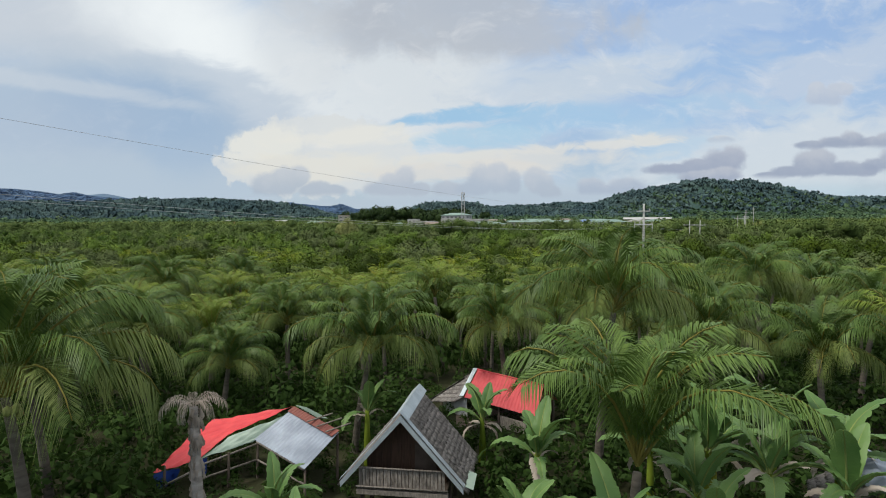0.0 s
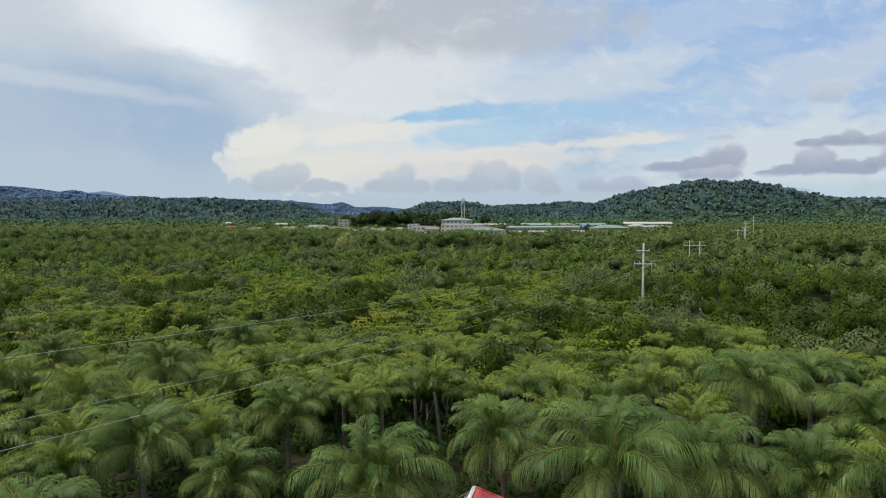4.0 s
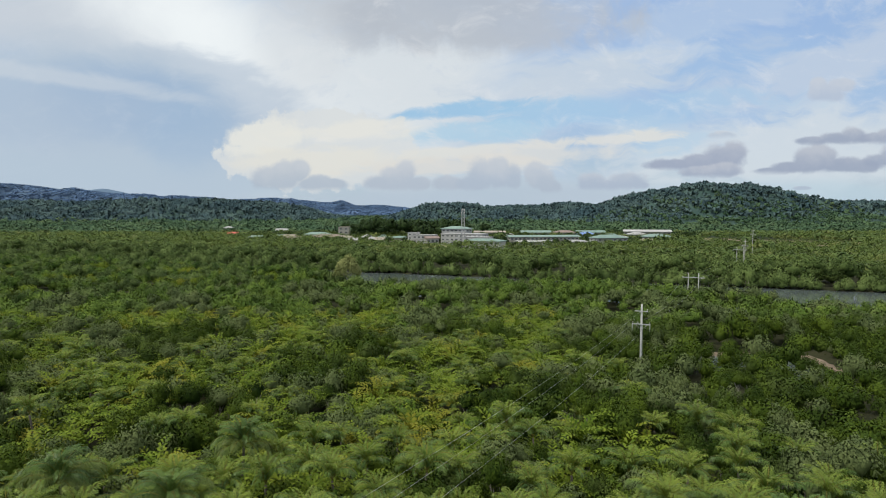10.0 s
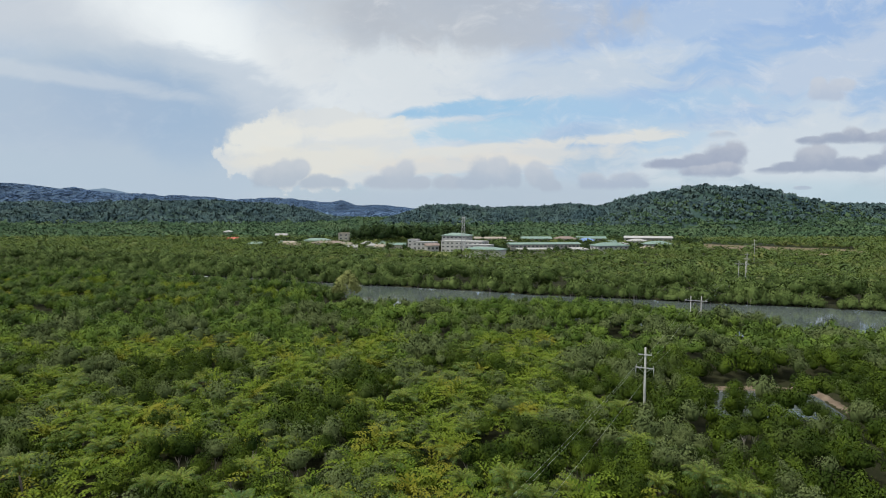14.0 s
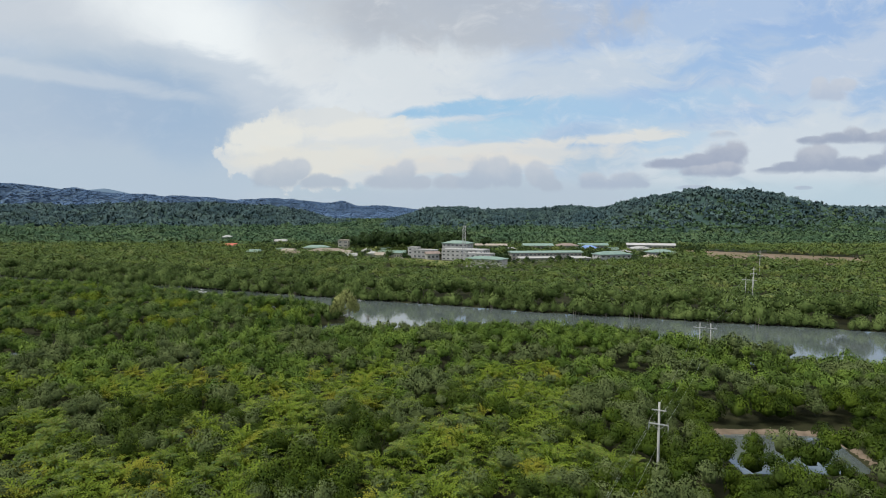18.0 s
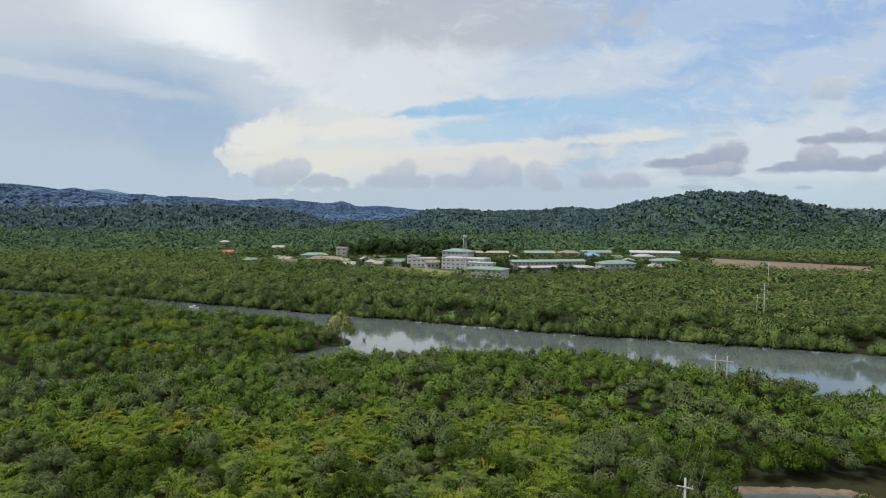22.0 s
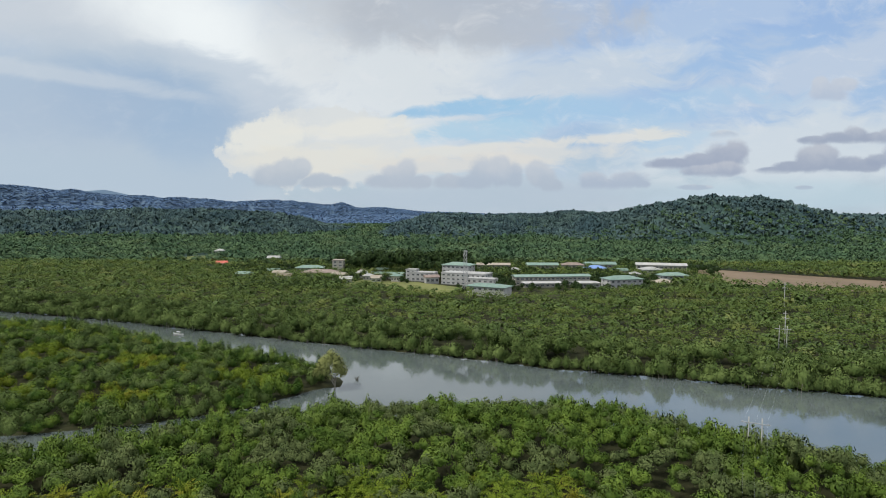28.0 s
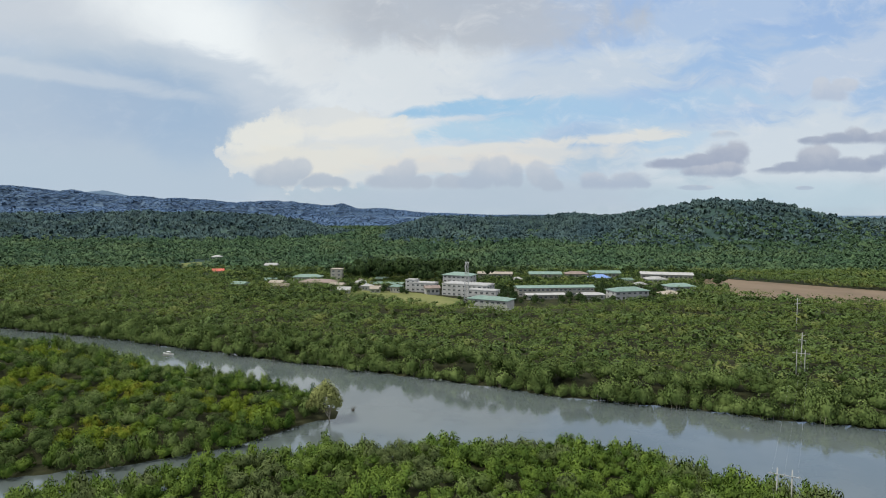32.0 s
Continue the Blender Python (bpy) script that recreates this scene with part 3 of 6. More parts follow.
def wet(x, y):
    """Above 0 in the river and the creek: metres inside the water's edge, about."""
    wob = wave(x, y, 22.0, 5, 3) * 1.0 - 0.9
    river = np.minimum(np.interp(x, FAR_BANK_X, FAR_BANK_Y) - y, y - np.interp(x, NEAR_BANK_X, NEAR_BANK_Y)) * 0.86 + wob
    spit = np.minimum(np.interp(x, SPIT_X, SPIT_NORTH) - y, y - np.interp(x, SPIT_X, SPIT_SOUTH)) * 0.8 - wob
    spit = np.minimum(spit, (-32.0 - x) * 0.9)
    return np.minimum(river, -spit)


def ponded(x, y):
    """Above 0 in the fish pond."""
    return np.minimum(10.6 - np.abs(x - 57.0 - 0.15 * (y - 106)), 8.4 - np.abs(y - 107.0) - 0.05 * (x - 56)) + wave(x, y, 9.0, 8, 2) * 0.5


# wooded ranges: crest heights along x
EAST_X = (150, 238, 305, 349, 393, 420, 459, 487, 514, 570, 625, 659, 692, 726, 770, 826, 868, 1015, 1500)
EAST_Z = (0, 12, 27, 44, 53, 61, 62, 71, 75, 71, 70, 65, 52, 42, 37, 39, 37, 28, 20)
WEST_X = (-1800, -1163, -1009, -931, -842, -752, -687, -623, -565, -495, -405, -328, -264, -187)
WEST_Z = (34, 37, 39, 44, 39, 43, 47, 42, 47, 43, 40, 29, 11, 0)
MID_X = (-174, -75, 138, 220, 286, 376, 450, 516, 844, 1283)
MID_Z = (0, 19, 30, 33, 33, 43, 35, 40, 41, 32)
LOW_X = (-160, -131, -90, -35, 40, 88, 129, 197)
LOW_Z = (0, 4, 18, 35, 37, 31, 17, 0)
RIDGE_X = (-3785, -3178, -3036, -2895, -2774, -2653, -2552, -2289, -2128, -1966, -1865, -1683, -1481, -1278, -1076, -914, -793, -720, -631, -429, -186, 300, 3162, 3695)
RIDGE_Z = (203, 208, 216, 200, 176, 181, 165, 145, 142, 126, 134, 118, 103, 111, 111, 88, 84, 96, 64, 64, 37, 21, 27, 28)
PEAK_X = (-3100, -2997, -2777, -2624, -2494, -2342, -2124, -1900)
PEAK_Z = (0, 153, 188, 202, 176, 141, 107, 0)


def flank(x, y, middle, front, back, seed):
    """How much of the crest's height stands at y: 1 on the crest, cut by gullies on the slopes."""
    d = np.where(y < middle, (middle - y) / front, (y - middle) / back)
    g = np.exp(-d ** 2)
    gully = 1.0 - np.abs(wave(x + 0.25 * y, 0.35 * y, 150.0, seed, 3)) * 1.9
    return g * (1.0 - 1.25 * (1.0 - g) * np.clip(gully, -0.6, 1.0)) * (1.0 + 0.16 * (1.0 - g) * wave(x, y, 55.0, seed + 9, 3))


def rise(x, y):
    bumps = 1.0 + 0.05 * wave(x, y, 70.0, 21, 4)
    east = np.interp(x, EAST_X, EAST_Z) * flank(x, y, 1225, 210, 200, 22)
    west = np.interp(x, WEST_X, WEST_Z) * flank(x, y, 1410, 190, 200, 23)
    mid = np.interp(x, MID_X, MID_Z) * flank(x, y, 1800, 210, 200, 24)
    low = np.interp(x, LOW_X, LOW_Z) * flank(x, y, 1500, 300, 200, 29)
    return np.maximum(np.maximum(east, west), np.maximum(mid, low)) * bumps


def ridge(x, y):
    line = np.interp(x, RIDGE_X, RIDGE_Z) * (1 + 0.05 * wave(x, 0 * x, 240.0, 25, 4))
    peak = np.interp(x, PEAK_X, PEAK_Z)
    near = np.interp(x + 300, RIDGE_X, RIDGE_Z) * 0.52 * (1 + 0.14 * wave(x, 0 * x, 420.0, 26, 4))
    return np.maximum(np.maximum(line * flank(x * 0.4, y * 0.4, 1760, 230, 300, 27), near * flank(x * 0.6, y * 0.6, 1620, 220, 300, 31)), peak * np.exp(-((y - 4750) / 180) ** 2))


def land(x, y):
    """Ground height."""
    x, y = np.asarray(x, float), np.asarray(y, float)
    z = 2.0 * (1 - np.clip((y - 36) / 24, 0, 1)) + 0.15 * wave(x, y, 30, 3, 3)
    z = z + 1.9 * np.clip((y - 380) / 60, 0, 1) + np.clip((y - 700) / 500, 0, 3) * 3.0
    z = z + rise(x, y) + ridge(x, y)
    z = np.where(y < 420, z - np.clip(wet(x, y) + 1.0, 0, 4) * 0.75, z)
    return z - np.clip(ponded(x, y) + 0.5, 0, 2) * 0.6


def spaced(*runs):
    return np.unique(np.concatenate([np.arange(a, b, s) for a, b, s in runs]).round(3))


def make_ground():
    xs = spaced((-4200, -3200, 200), (-3200, -1200, 30), (-1200, -360, 20), (-360, -120, 6), (-120, 150, 2.5), (150, 360, 8), (360, 1400, 20), (1400, 4300, 100))
    ys = spaced((-300, 0, 30), (0, 70, 5), (70, 135, 2.5), (135, 330, 3), (330, 480, 8), (480, 1000, 25), (1000, 1950, 20), (1950, 4980, 40))
    gx, gy = np.meshgrid(xs, ys)
    v = np.stack([gx, gy, land(gx, gy)], -1).reshape(-1, 3)
    nx, ny = len(xs), len(ys)
    a = (np.arange(ny - 1)[:, None] * nx + np.arange(nx - 1)[None]).ravel()
    t = np.concatenate([np.stack([a, a + 1, a + nx + 1], 1), np.stack([a, a + nx + 1, a + nx], 1)])
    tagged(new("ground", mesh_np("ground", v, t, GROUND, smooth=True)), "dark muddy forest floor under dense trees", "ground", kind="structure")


def sheet(name, corners, z, mat, label, category):
    """A level sheet with the given corners."""
    bm = bmesh.new()
    bm.faces.new([bm.verts.new((x, y, z)) for x, y in corners])
    me = bpy.data.meshes.new(name)
    bm.to_mesh(me)
    bm.free()
    me.materials.append(mat)
    return tagged(new(name, me), label, category, kind="structure")


make_ground()
sheet("water_river", ((-420, 100), (420, 30), (420, 200), (-420, 450)), -0.5, WATER, "calm grey-green tidal river between mangroves", "river")
sheet("water_pond", ((43, 96), (72, 96), (72, 118), (43, 118)), -0.42, WATER, "still dark fish pond with muddy dikes", "pond")


def pond_dike():
    """A low bank of dried mud round the far side of the pond."""
    line = np.array(((47.0, 115.6), (51.0, 115.9), (56.0, 115.8), (61.0, 115.5), (66.0, 115.0), (68.8, 113.6), (68.9, 110.0), (68.3, 105.5), (67.6, 101.0)))
    s = np.linspace(0, len(line) - 1, 90)
    p = np.stack([np.interp(s, np.arange(len(line)), line[:, k]) for k in (0, 1)], 1)
    d = np.gradient(p, axis=0)
    n = np.stack([-d[:, 1], d[:, 0]], 1) / np.linalg.norm(d, axis=1, keepdims=True)
    r = np.random.default_rng(9)
    rows = []
    for off, z in ((-1.0, -0.75), (-0.55, -0.12), (0.0, 0.14), (0.6, 0.06), (1.3, -0.35)):
        o = off + r.uniform(-0.16, 0.16, (90, 1))
        rows.append(np.c_[p + n * o, z + 0.10 * wave(p[:, 0], p[:, 1], 2.5, 15, 2)])
    a = (np.arange(4)[:, None] * 90 + np.arange(89)[None]).ravel()
    t = np.concatenate([np.stack([a, a + 1, a + 91], 1), np.stack([a, a + 91, a + 90], 1)])
    tagged(new("pond_dike", mesh_np("pond_dike", np.concatenate(rows), t[:, ::-1], MUD, smooth=True)), "low dike of dried brown mud round the pond", "dike", kind="structure")


pond_dike()


# ---- vegetation ----
# small open fields in the woods: middle, half sizes
CLEARINGS = ((-274, 708, 17, 30), (-136, 555, 8, 20), (-209, 602, 6, 9))


def free_land(x, y, margin=0.5):
    """Where trees can stand: no water, pond, clearing, field or building."""
    ok = (wet(x, y) < -margin) | (y > 420)
    ok &= ponded(x, y) < -1.0
    ok &= ~((y > 398) & (y < 500) & (x > -72) & (x < 165) & (y > 468 - 66 * np.clip((x + 72) / 90, 0, 1) + 0.45 * np.clip(x - 45, 0, 200)))
    ok &= ~((x > 206) & (x < 346) & (y > np.interp(x, (206, 243, 300, 345), (474, 442, 434, 492))) & (y < np.interp(x, (206, 232, 345), (562, 600, 484))))
    for cx, cy, rx, ry in CLEARINGS:
        ok &= ((x - cx) / (rx + 3)) ** 2 + ((y - cy) / (ry + 6)) ** 2 > 1
    return ok


def seen_zone(x, y, extra=12.0):
    return np.abs(x) < 0.75 * y + extra


def dots(x0, x1, y0, y1, gap, seed):
    """A jittered grid of standing places."""
    r = np.random.default_rng(seed)
    gx, gy = np.meshgrid(np.arange(x0, x1, gap), np.arange(y0, y1, gap * 0.9))
    gx[::2] += gap / 2
    x = (gx + r.uniform(-0.42, 0.42, gx.shape) * gap).ravel()
    y = (gy + r.uniform(-0.42, 0.42, gy.shape) * gap).ravel()
    k = seen_zone(x, y)
    return x[k], y[k], np.random.default_rng(seed + 100)


def stuff(name, vt, mat, label, category, smooth=False):
    return tagged(new(name, mesh_np(name, vt[0], vt[1], mat, smooth=smooth, normals=vt[2])), label, category, kind="stuff")


FINE = [crown(10 + i, 900, 16, 0.052) for i in range(6)]
MANGROVES = [crown(10 + i, 600, 12, 0.062, rag=0.6) for i in range(6)]
MANGROVES_FAR = [crown(20 + i, 260, 13, 0.092, soft=0.15, rag=0.45) for i in range(6)]
BANKS = [crown(30 + i, 460, 13, 0.072, height=1.05, core=0.5, skirt=0.75, soft=0.05, rag=0.4) for i in range(5)]
MIDS = [crown(50 + i, 30, 6, 0.23, core=0, soft=0.2, rag=0.5) for i in range(5)]
HILLTOPS = [crown(160 + i, 15, 5, 0.48, core=0, soft=0.9, rag=0.2) for i in range(6)]
RIDGETOPS = [crown(180 + i, 12, 4, 0.80, core=0, soft=2.0, rag=0.1) for i in range(5)]
FARS = [crown(60 + i, 18, 6, 0.31, core=0, soft=0.4, rag=0.5) for i in range(6)]


def young_palm(seed, fronds, leaflets, spread, wide):
    r = np.random.default_rng(seed)
    out = []
    for i in range(fronds):
        f = i / fronds
        rise_a = 1.35 - spread * f + r.uniform(-0.1, 0.1)
        out.append(turned(frond(seed * 50 + i, r.uniform(0.85, 1.1), rise_a, 0.15 + 0.7 * f, leaflets, 0.24, wide, 0.35, rachis=False), i * 2.4 + r.uniform(-0.3, 0.3)))
    return (*joined(out), None)


NIPAS = [young_palm(3 + i, 9, 9, 0.72, 0.045) for i in range(4)]
PLANTED = [young_palm(13 + i, 8, 3, 1.15, 0.09) for i in range(4)]


def species(x, y):
    """0 mangrove, 1 grey bush, 2 nipa or young palm."""
    n = wave(x, y, 38.0, 40, 3) + 0.25 * wave(x, y, 9.0, 41, 2)
    palmy = (n > -0.12) & (x < 24 + 0.12 * (y - 60)) & (y < 152 + 0.12 * x + 6 * wave(x, y, 20.0, 45, 2))
    n2 = wave(x, y, 30.0, 43, 3) + 0.5 * wave(x, y, 8.0, 44, 2)
    return np.where(palmy, 2, np.where(n2 > 0.36 - 0.30 * np.clip((y - 95) / 30, 0, 1) * np.clip((60 - x) / 40, 0, 1) * (y < 165), 1, 0))


def near_forest():
    x, y, r = dots(-190, 180, 45, 205, 3.05, 201)
    shore = np.interp(x, NEAR_BANK_X, NEAR_BANK_Y)
    k = (y < shore + 1.5) & (ponded(x, y) < np.where(y < 103, 0.4, np.where(y > 112, -1.5, -1.0)))
    x, y, shore = x[k], y[k], shore[k]
    sp = species(x, y)
    z = land(x, y)
    size = r.uniform(1.5, 2.9, len(x)) + 0.4 * wave(x, y, 17, 51, 2)
    tall = size * r.uniform(1.05, 1.6, len(x))
    top = 3.6 + 1.3 * wave(x, y, 25, 52, 3) + r.uniform(-1.6, 1.3, len(x)) + 1.2 * np.clip(x / 60, 0, 1)
    top += 1.9 * np.clip((y - 148) / 14, 0, 1) - 0.6 * (shore - y < 3) * (x > -25)
    top += 1.3 * (np.abs(x - 56) < 20) * (np.abs(y - 93) < 5)
    top -= 1.3 * (sp == 2)
    edge = shore - y < 9
    tall = np.where(edge, top / 1.12, tall)
    size = np.where(edge, np.maximum(size, 2.3), size)
    foot = np.where(edge, -0.4, np.maximum(top - tall * 0.8, 0.0) + np.maximum(z, -0.3))
    sp = np.where((sp == 2) & (r.uniform(0, 1, len(x)) < 0.5), np.where(r.uniform(0, 1, len(x)) < 0.45, 1, 0), sp)
    close = (y < 80) & (np.abs(x) < 40) & (sp < 2)
    for code, name, mat, label in ((0, "mangrove_thicket", MANGROVE, "dense olive-green mangrove canopy"), (1, "grey_bush_thicket", BUSH_GREY, "grey-green leafy mangrove bushes")):
        for far, protos in ((False, MANGROVES), (True, MANGROVES_FAR)):
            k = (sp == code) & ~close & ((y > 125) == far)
            # mangroves past y 125 take the leaf colour paled for haze
            stuff(name, scattered(protos, x[k], y[k], foot[k], size[k], tall[k], 300 + code), MANGROVE_HAZE if far and code == 0 else mat, label, "mangrove")
    # the nearest ones stand singly
    crowns = [[mesh_np("crown", v, t, m, normals=n) for v, t, n in FINE] for m in (MANGROVE, BUSH_GREY)]
    stem = mesh_np("trunk", *joined([limb([(0, 0, -3.5), (0.05, 0, -1.2), (0, 0.05, 0.2)], [0.10, 0.07, 0.05], 5), limb([(0, 0, -0.9), (0.35, 0.2, 0.0), (0.5, 0.3, 0.6)], [0.06, 0.045, 0.02], 5),
                                     limb([(0, 0, -0.7), (-0.3, 0.25, 0.1), (-0.42, 0.4, 0.6)], [0.06, 0.045, 0.02], 5), limb([(0.02, 0, -2.6), (0.5, -0.1, -3.6)], [0.035, 0.025], 4),
                                     limb([(0.02, 0, -2.5), (-0.4, 0.3, -3.6)], [0.035, 0.025], 4)]), STEM)
    for i in np.nonzero(close)[0]:
        grey = sp[i] == 1
        ob = thing("mangrove_tree", (x[i], y[i], foot[i]), "low grey-green mangrove bush" if grey else "olive-green mangrove tree with a rounded leafy crown", "mangrove", "mangroves near the grove", r.uniform(0, 360))
        c = new("crown", crowns[int(grey)][int(r.integers(0, 6))])
        c.parent, c.scale = ob, (size[i], size[i], tall[i])
        t = new("trunk", stem)
        t.parent = ob
    x, y, r = dots(-130, 70, 48, 176, 2.9, 205)
    k = free_land(x, y, 1.0) & (species(x, y) == 2) & (y < np.interp(x, NEAR_BANK_X, NEAR_BANK_Y) - 10)
    x, y = x[k], y[k]
    s = r.uniform(2.6, 4.8, len(x))
    stuff("nipa_thicket", scattered(NIPAS, x, y, land(x, y) + r.uniform(0.2, 2.2, len(x)) + 0.8 * wave(x, y, 14, 53, 2), s, s, 310), NIPA, "yellow-green nipa palms with upright feathery fronds", "nipa palm")


def bank_forest():
    x, y, r = dots(-430, 260, 150, 420, 5.9, 221)
    w = wet(x, y)
    far = y > np.interp(x, FAR_BANK_X, FAR_BANK_Y) - 2
    x3, y3, r3 = dots(-430, -35, 140, 400, 4.0, 222)
    w3 = wet(x3, y3)
    k = (y3 < np.interp(x3, SPIT_X, SPIT_NORTH) + 1.5) & (y3 > np.interp(x3, SPIT_X, SPIT_SOUTH) - 2.5) & (x3 < -38.5)
    xs, ys, ws = x3[k], y3[k], w3[k]
    s = r.uniform(1.8, 3.5, len(xs))
    top = 5.6 + 1.3 * wave(xs, ys, 30, 61, 3) + r.uniform(-1.3, 1.0, len(xs)) - 0.9 * (ws > -2.0)
    shore = ws > -6
    tall = np.where(shore, top / 1.12, s * 1.15)
    pale = wave(xs, ys, 16, 65, 3) > 0.0
    yellow = (wave(xs, ys, 33, 63, 3) > 0.25) & (ws < -6)
    for k, name, mat, label in ((~yellow & ~pale, "spit_mangroves", MANGROVE_HAZE, "rounded green mangrove crowns on the river spit"), (~yellow & pale, "pale_spit_mangroves", MANGROVE_BANK, "rounded grey-green mangrove crowns on the river spit"), (yellow, "spit_bushes", NIPA, "low yellow-green bushes amid the spit's mangroves")):
        lower = 1.6 * yellow[k]
        stuff(name, scattered(BANKS, xs[k], ys[k], np.where(shore[k], -0.5, np.maximum(top[k] - lower - s[k] * 1.2, -0.3)), s[k], tall[k], 320), mat, label, "mangrove")
    k = far & (w < 0.9) & (w > -28)
    xf, yf, wf = x[k], y[k], w[k]
    s = r.uniform(3.2, 5.6, len(xf)) * np.where(wf > -16, 1.0, 0.75) + 0.8 * wave(xf, yf, 23, 64, 2)
    top = np.where(wf > -16, 9.0, 6.4) + 2.2 * wave(xf, yf, 24, 62, 3) + r.uniform(-1.6, 1.4, len(xf))
    front = wf > -4.5
    top = np.where(front, top * r.uniform(0.5, 0.9, len(xf)), top)
    tall = np.where(front, top * 0.95, s * 1.1)
    stuff("bank_mangroves", scattered(BANKS, xf, yf, np.where(front, -0.6, np.maximum(top - tall * 1.15, -0.2)), s, tall, 321), MANGROVE_BANK, "tall grey-green mangroves along the far river bank", "mangrove")
    # crowns that lean out over the far water's edge
    ex = np.arange(-420, 262, 2.9)
    ex = ex + r.uniform(-1.0, 1.0, len(ex))
    ey = np.interp(ex, FAR_BANK_X, FAR_BANK_Y) - 0.9 * wave(ex, 0 * ex, 22.0, 66, 2) + r.uniform(-1.5, 0.8, len(ex))
    es = r.uniform(2.0, 3.6, len(ex)) + 0.6 * wave(ex, 0 * ex, 30.0, 67, 2)
    stuff("overhanging_mangroves", scattered(BANKS, ex, ey, np.full(len(ex), -0.8), es, r.uniform(3.0, 5.4, len(ex)), 323), MANGROVE_BANK, "grey-green mangroves leaning over the far water's edge", "mangrove")
    # pale stems at the water's edge
    k = (wf > -3.0)
    sx, sy = np.repeat(xf[k], 5) + r.uniform(-2, 2, 5 * k.sum()), np.repeat(yf[k], 5) + r.uniform(-1.5, 1.0, 5 * k.sum())
    one = limb([(0, 0, -0.6), (0.06, 0.03, 0.5), (0.2, 0.1, 1.2)], [0.035, 0.028, 0.018], 4)
    stuff("bank_stems", scattered([(*one, None)], sx, sy, 0 * sx - 0.4, np.full(len(sx), 2.2), np.full(len(sx), 2.2), 322), STEM, "pale mangrove stems and roots at the water's edge", "stems")


def plain_forest():
    x, y, r = dots(-640, 560, 232, 640, 5.0, 231)
    w = wet(x, y)
    far = y > np.interp(x, FAR_BANK_X, FAR_BANK_Y)
    k = far & ((w < -23) | (y > 420)) & free_land(x, y)
    x, y = x[k], y[k]
    n = wave(x, y, 60, 71, 3) + 0.5 * wave(x, y, 14, 72, 2)
    palm = n > -0.12
    s = r.uniform(2.0, 3.6, len(x))
    z = land(x, y)
    top = np.where(palm, 5.8, 4.6) + r.uniform(-1.4, 1.6, len(x)) + wave(x, y, 40, 73, 3) + 2.2 * np.clip((y - 320) / 40, 0, 1) * np.clip((412 - y) / 30, 0, 1)
    k = palm
    stuff("coconut_plantation", scattered(PLANTED, x[k], y[k], z[k] + top[k] - 1.4, s[k] * 1.25, s[k] * 1.0, 330), PALM_FAR, "plantation of green coconut palms", "coconut palms")
    k = (r.uniform(0, 1, len(x)) < 0.6) | ~palm
    big = np.where(r.uniform(0, 1, len(x)) < 0.06, 1.6, 1.0)
    stuff("plain_woods", scattered(MIDS, x[k], y[k], z[k] + np.where(palm, 0.4, 1.6)[k] + r.uniform(-0.6, 0.8, k.sum()), (s * 1.2 * big)[k], (s * 1.05 * big)[k], 331), WOODS, "mixed green woods of the plain", "woods")


def far_woods():
    x, y, r = dots(-1300, 1300, 625, 1120, 8.6, 241)
    k = free_land(x, y)
    x, y = x[k], y[k]
    s = r.uniform(3.4, 6.4, len(x)) + 1.2 * wave(x, y, 90, 95, 3)
    stuff("far_woods", scattered(FARS, x, y, land(x, y) + r.uniform(-1.5, 1.8, len(x)), s, s, 340), FAR_WOODS_HAZE, "far woods of the plain", "woods")
    x, y, r = dots(-1350, 1350, 960, 1900, 9.2, 242)
    h = rise(x, y)
    k = ((h > 2) & ((y < 1320) | ((y < 1480) & (x < 0)) | (np.abs(x - 300) < 520)) | (y > 1110) & (h <= 2) & (np.abs(x + 100) < 420)) & (np.abs(x) < 0.75 * y)
    x, y, h = x[k], y[k], h[k]
    s = r.uniform(3.6, 6.6, len(x))
    for k, name, mat, label in ((h > 3, "hill_woods", HILL_WOODS_HAZE, "wooded hills with bluish haze put into their leaf colour"), (h <= 3, "valley_woods", FAR_WOODS_HAZE, "far woods between the hills")):
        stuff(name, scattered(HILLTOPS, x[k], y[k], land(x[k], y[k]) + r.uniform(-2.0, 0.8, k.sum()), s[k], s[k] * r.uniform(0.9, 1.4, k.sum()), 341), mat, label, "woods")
    x, y, r = dots(-3300, 1500, 1900, 4440, 20.0, 243)
    h = ridge(x, y)
    k = ((h > 14) | (np.abs(x + 350) < 650) & (y < 3300)) & (np.abs(x) < 0.75 * y)
    x, y = x[k], y[k]
    s = r.uniform(10, 16, len(x))
    stuff("ridge_woods", scattered(RIDGETOPS, x, y, land(x, y) + r.uniform(-5, -2, len(x)), s, s * 0.4, 342), RIDGE_WOODS_HAZE, "wooded ridge with blue haze put into its leaf colour", "woods")


near_forest()
bank_forest()
plain_forest()
far_woods()


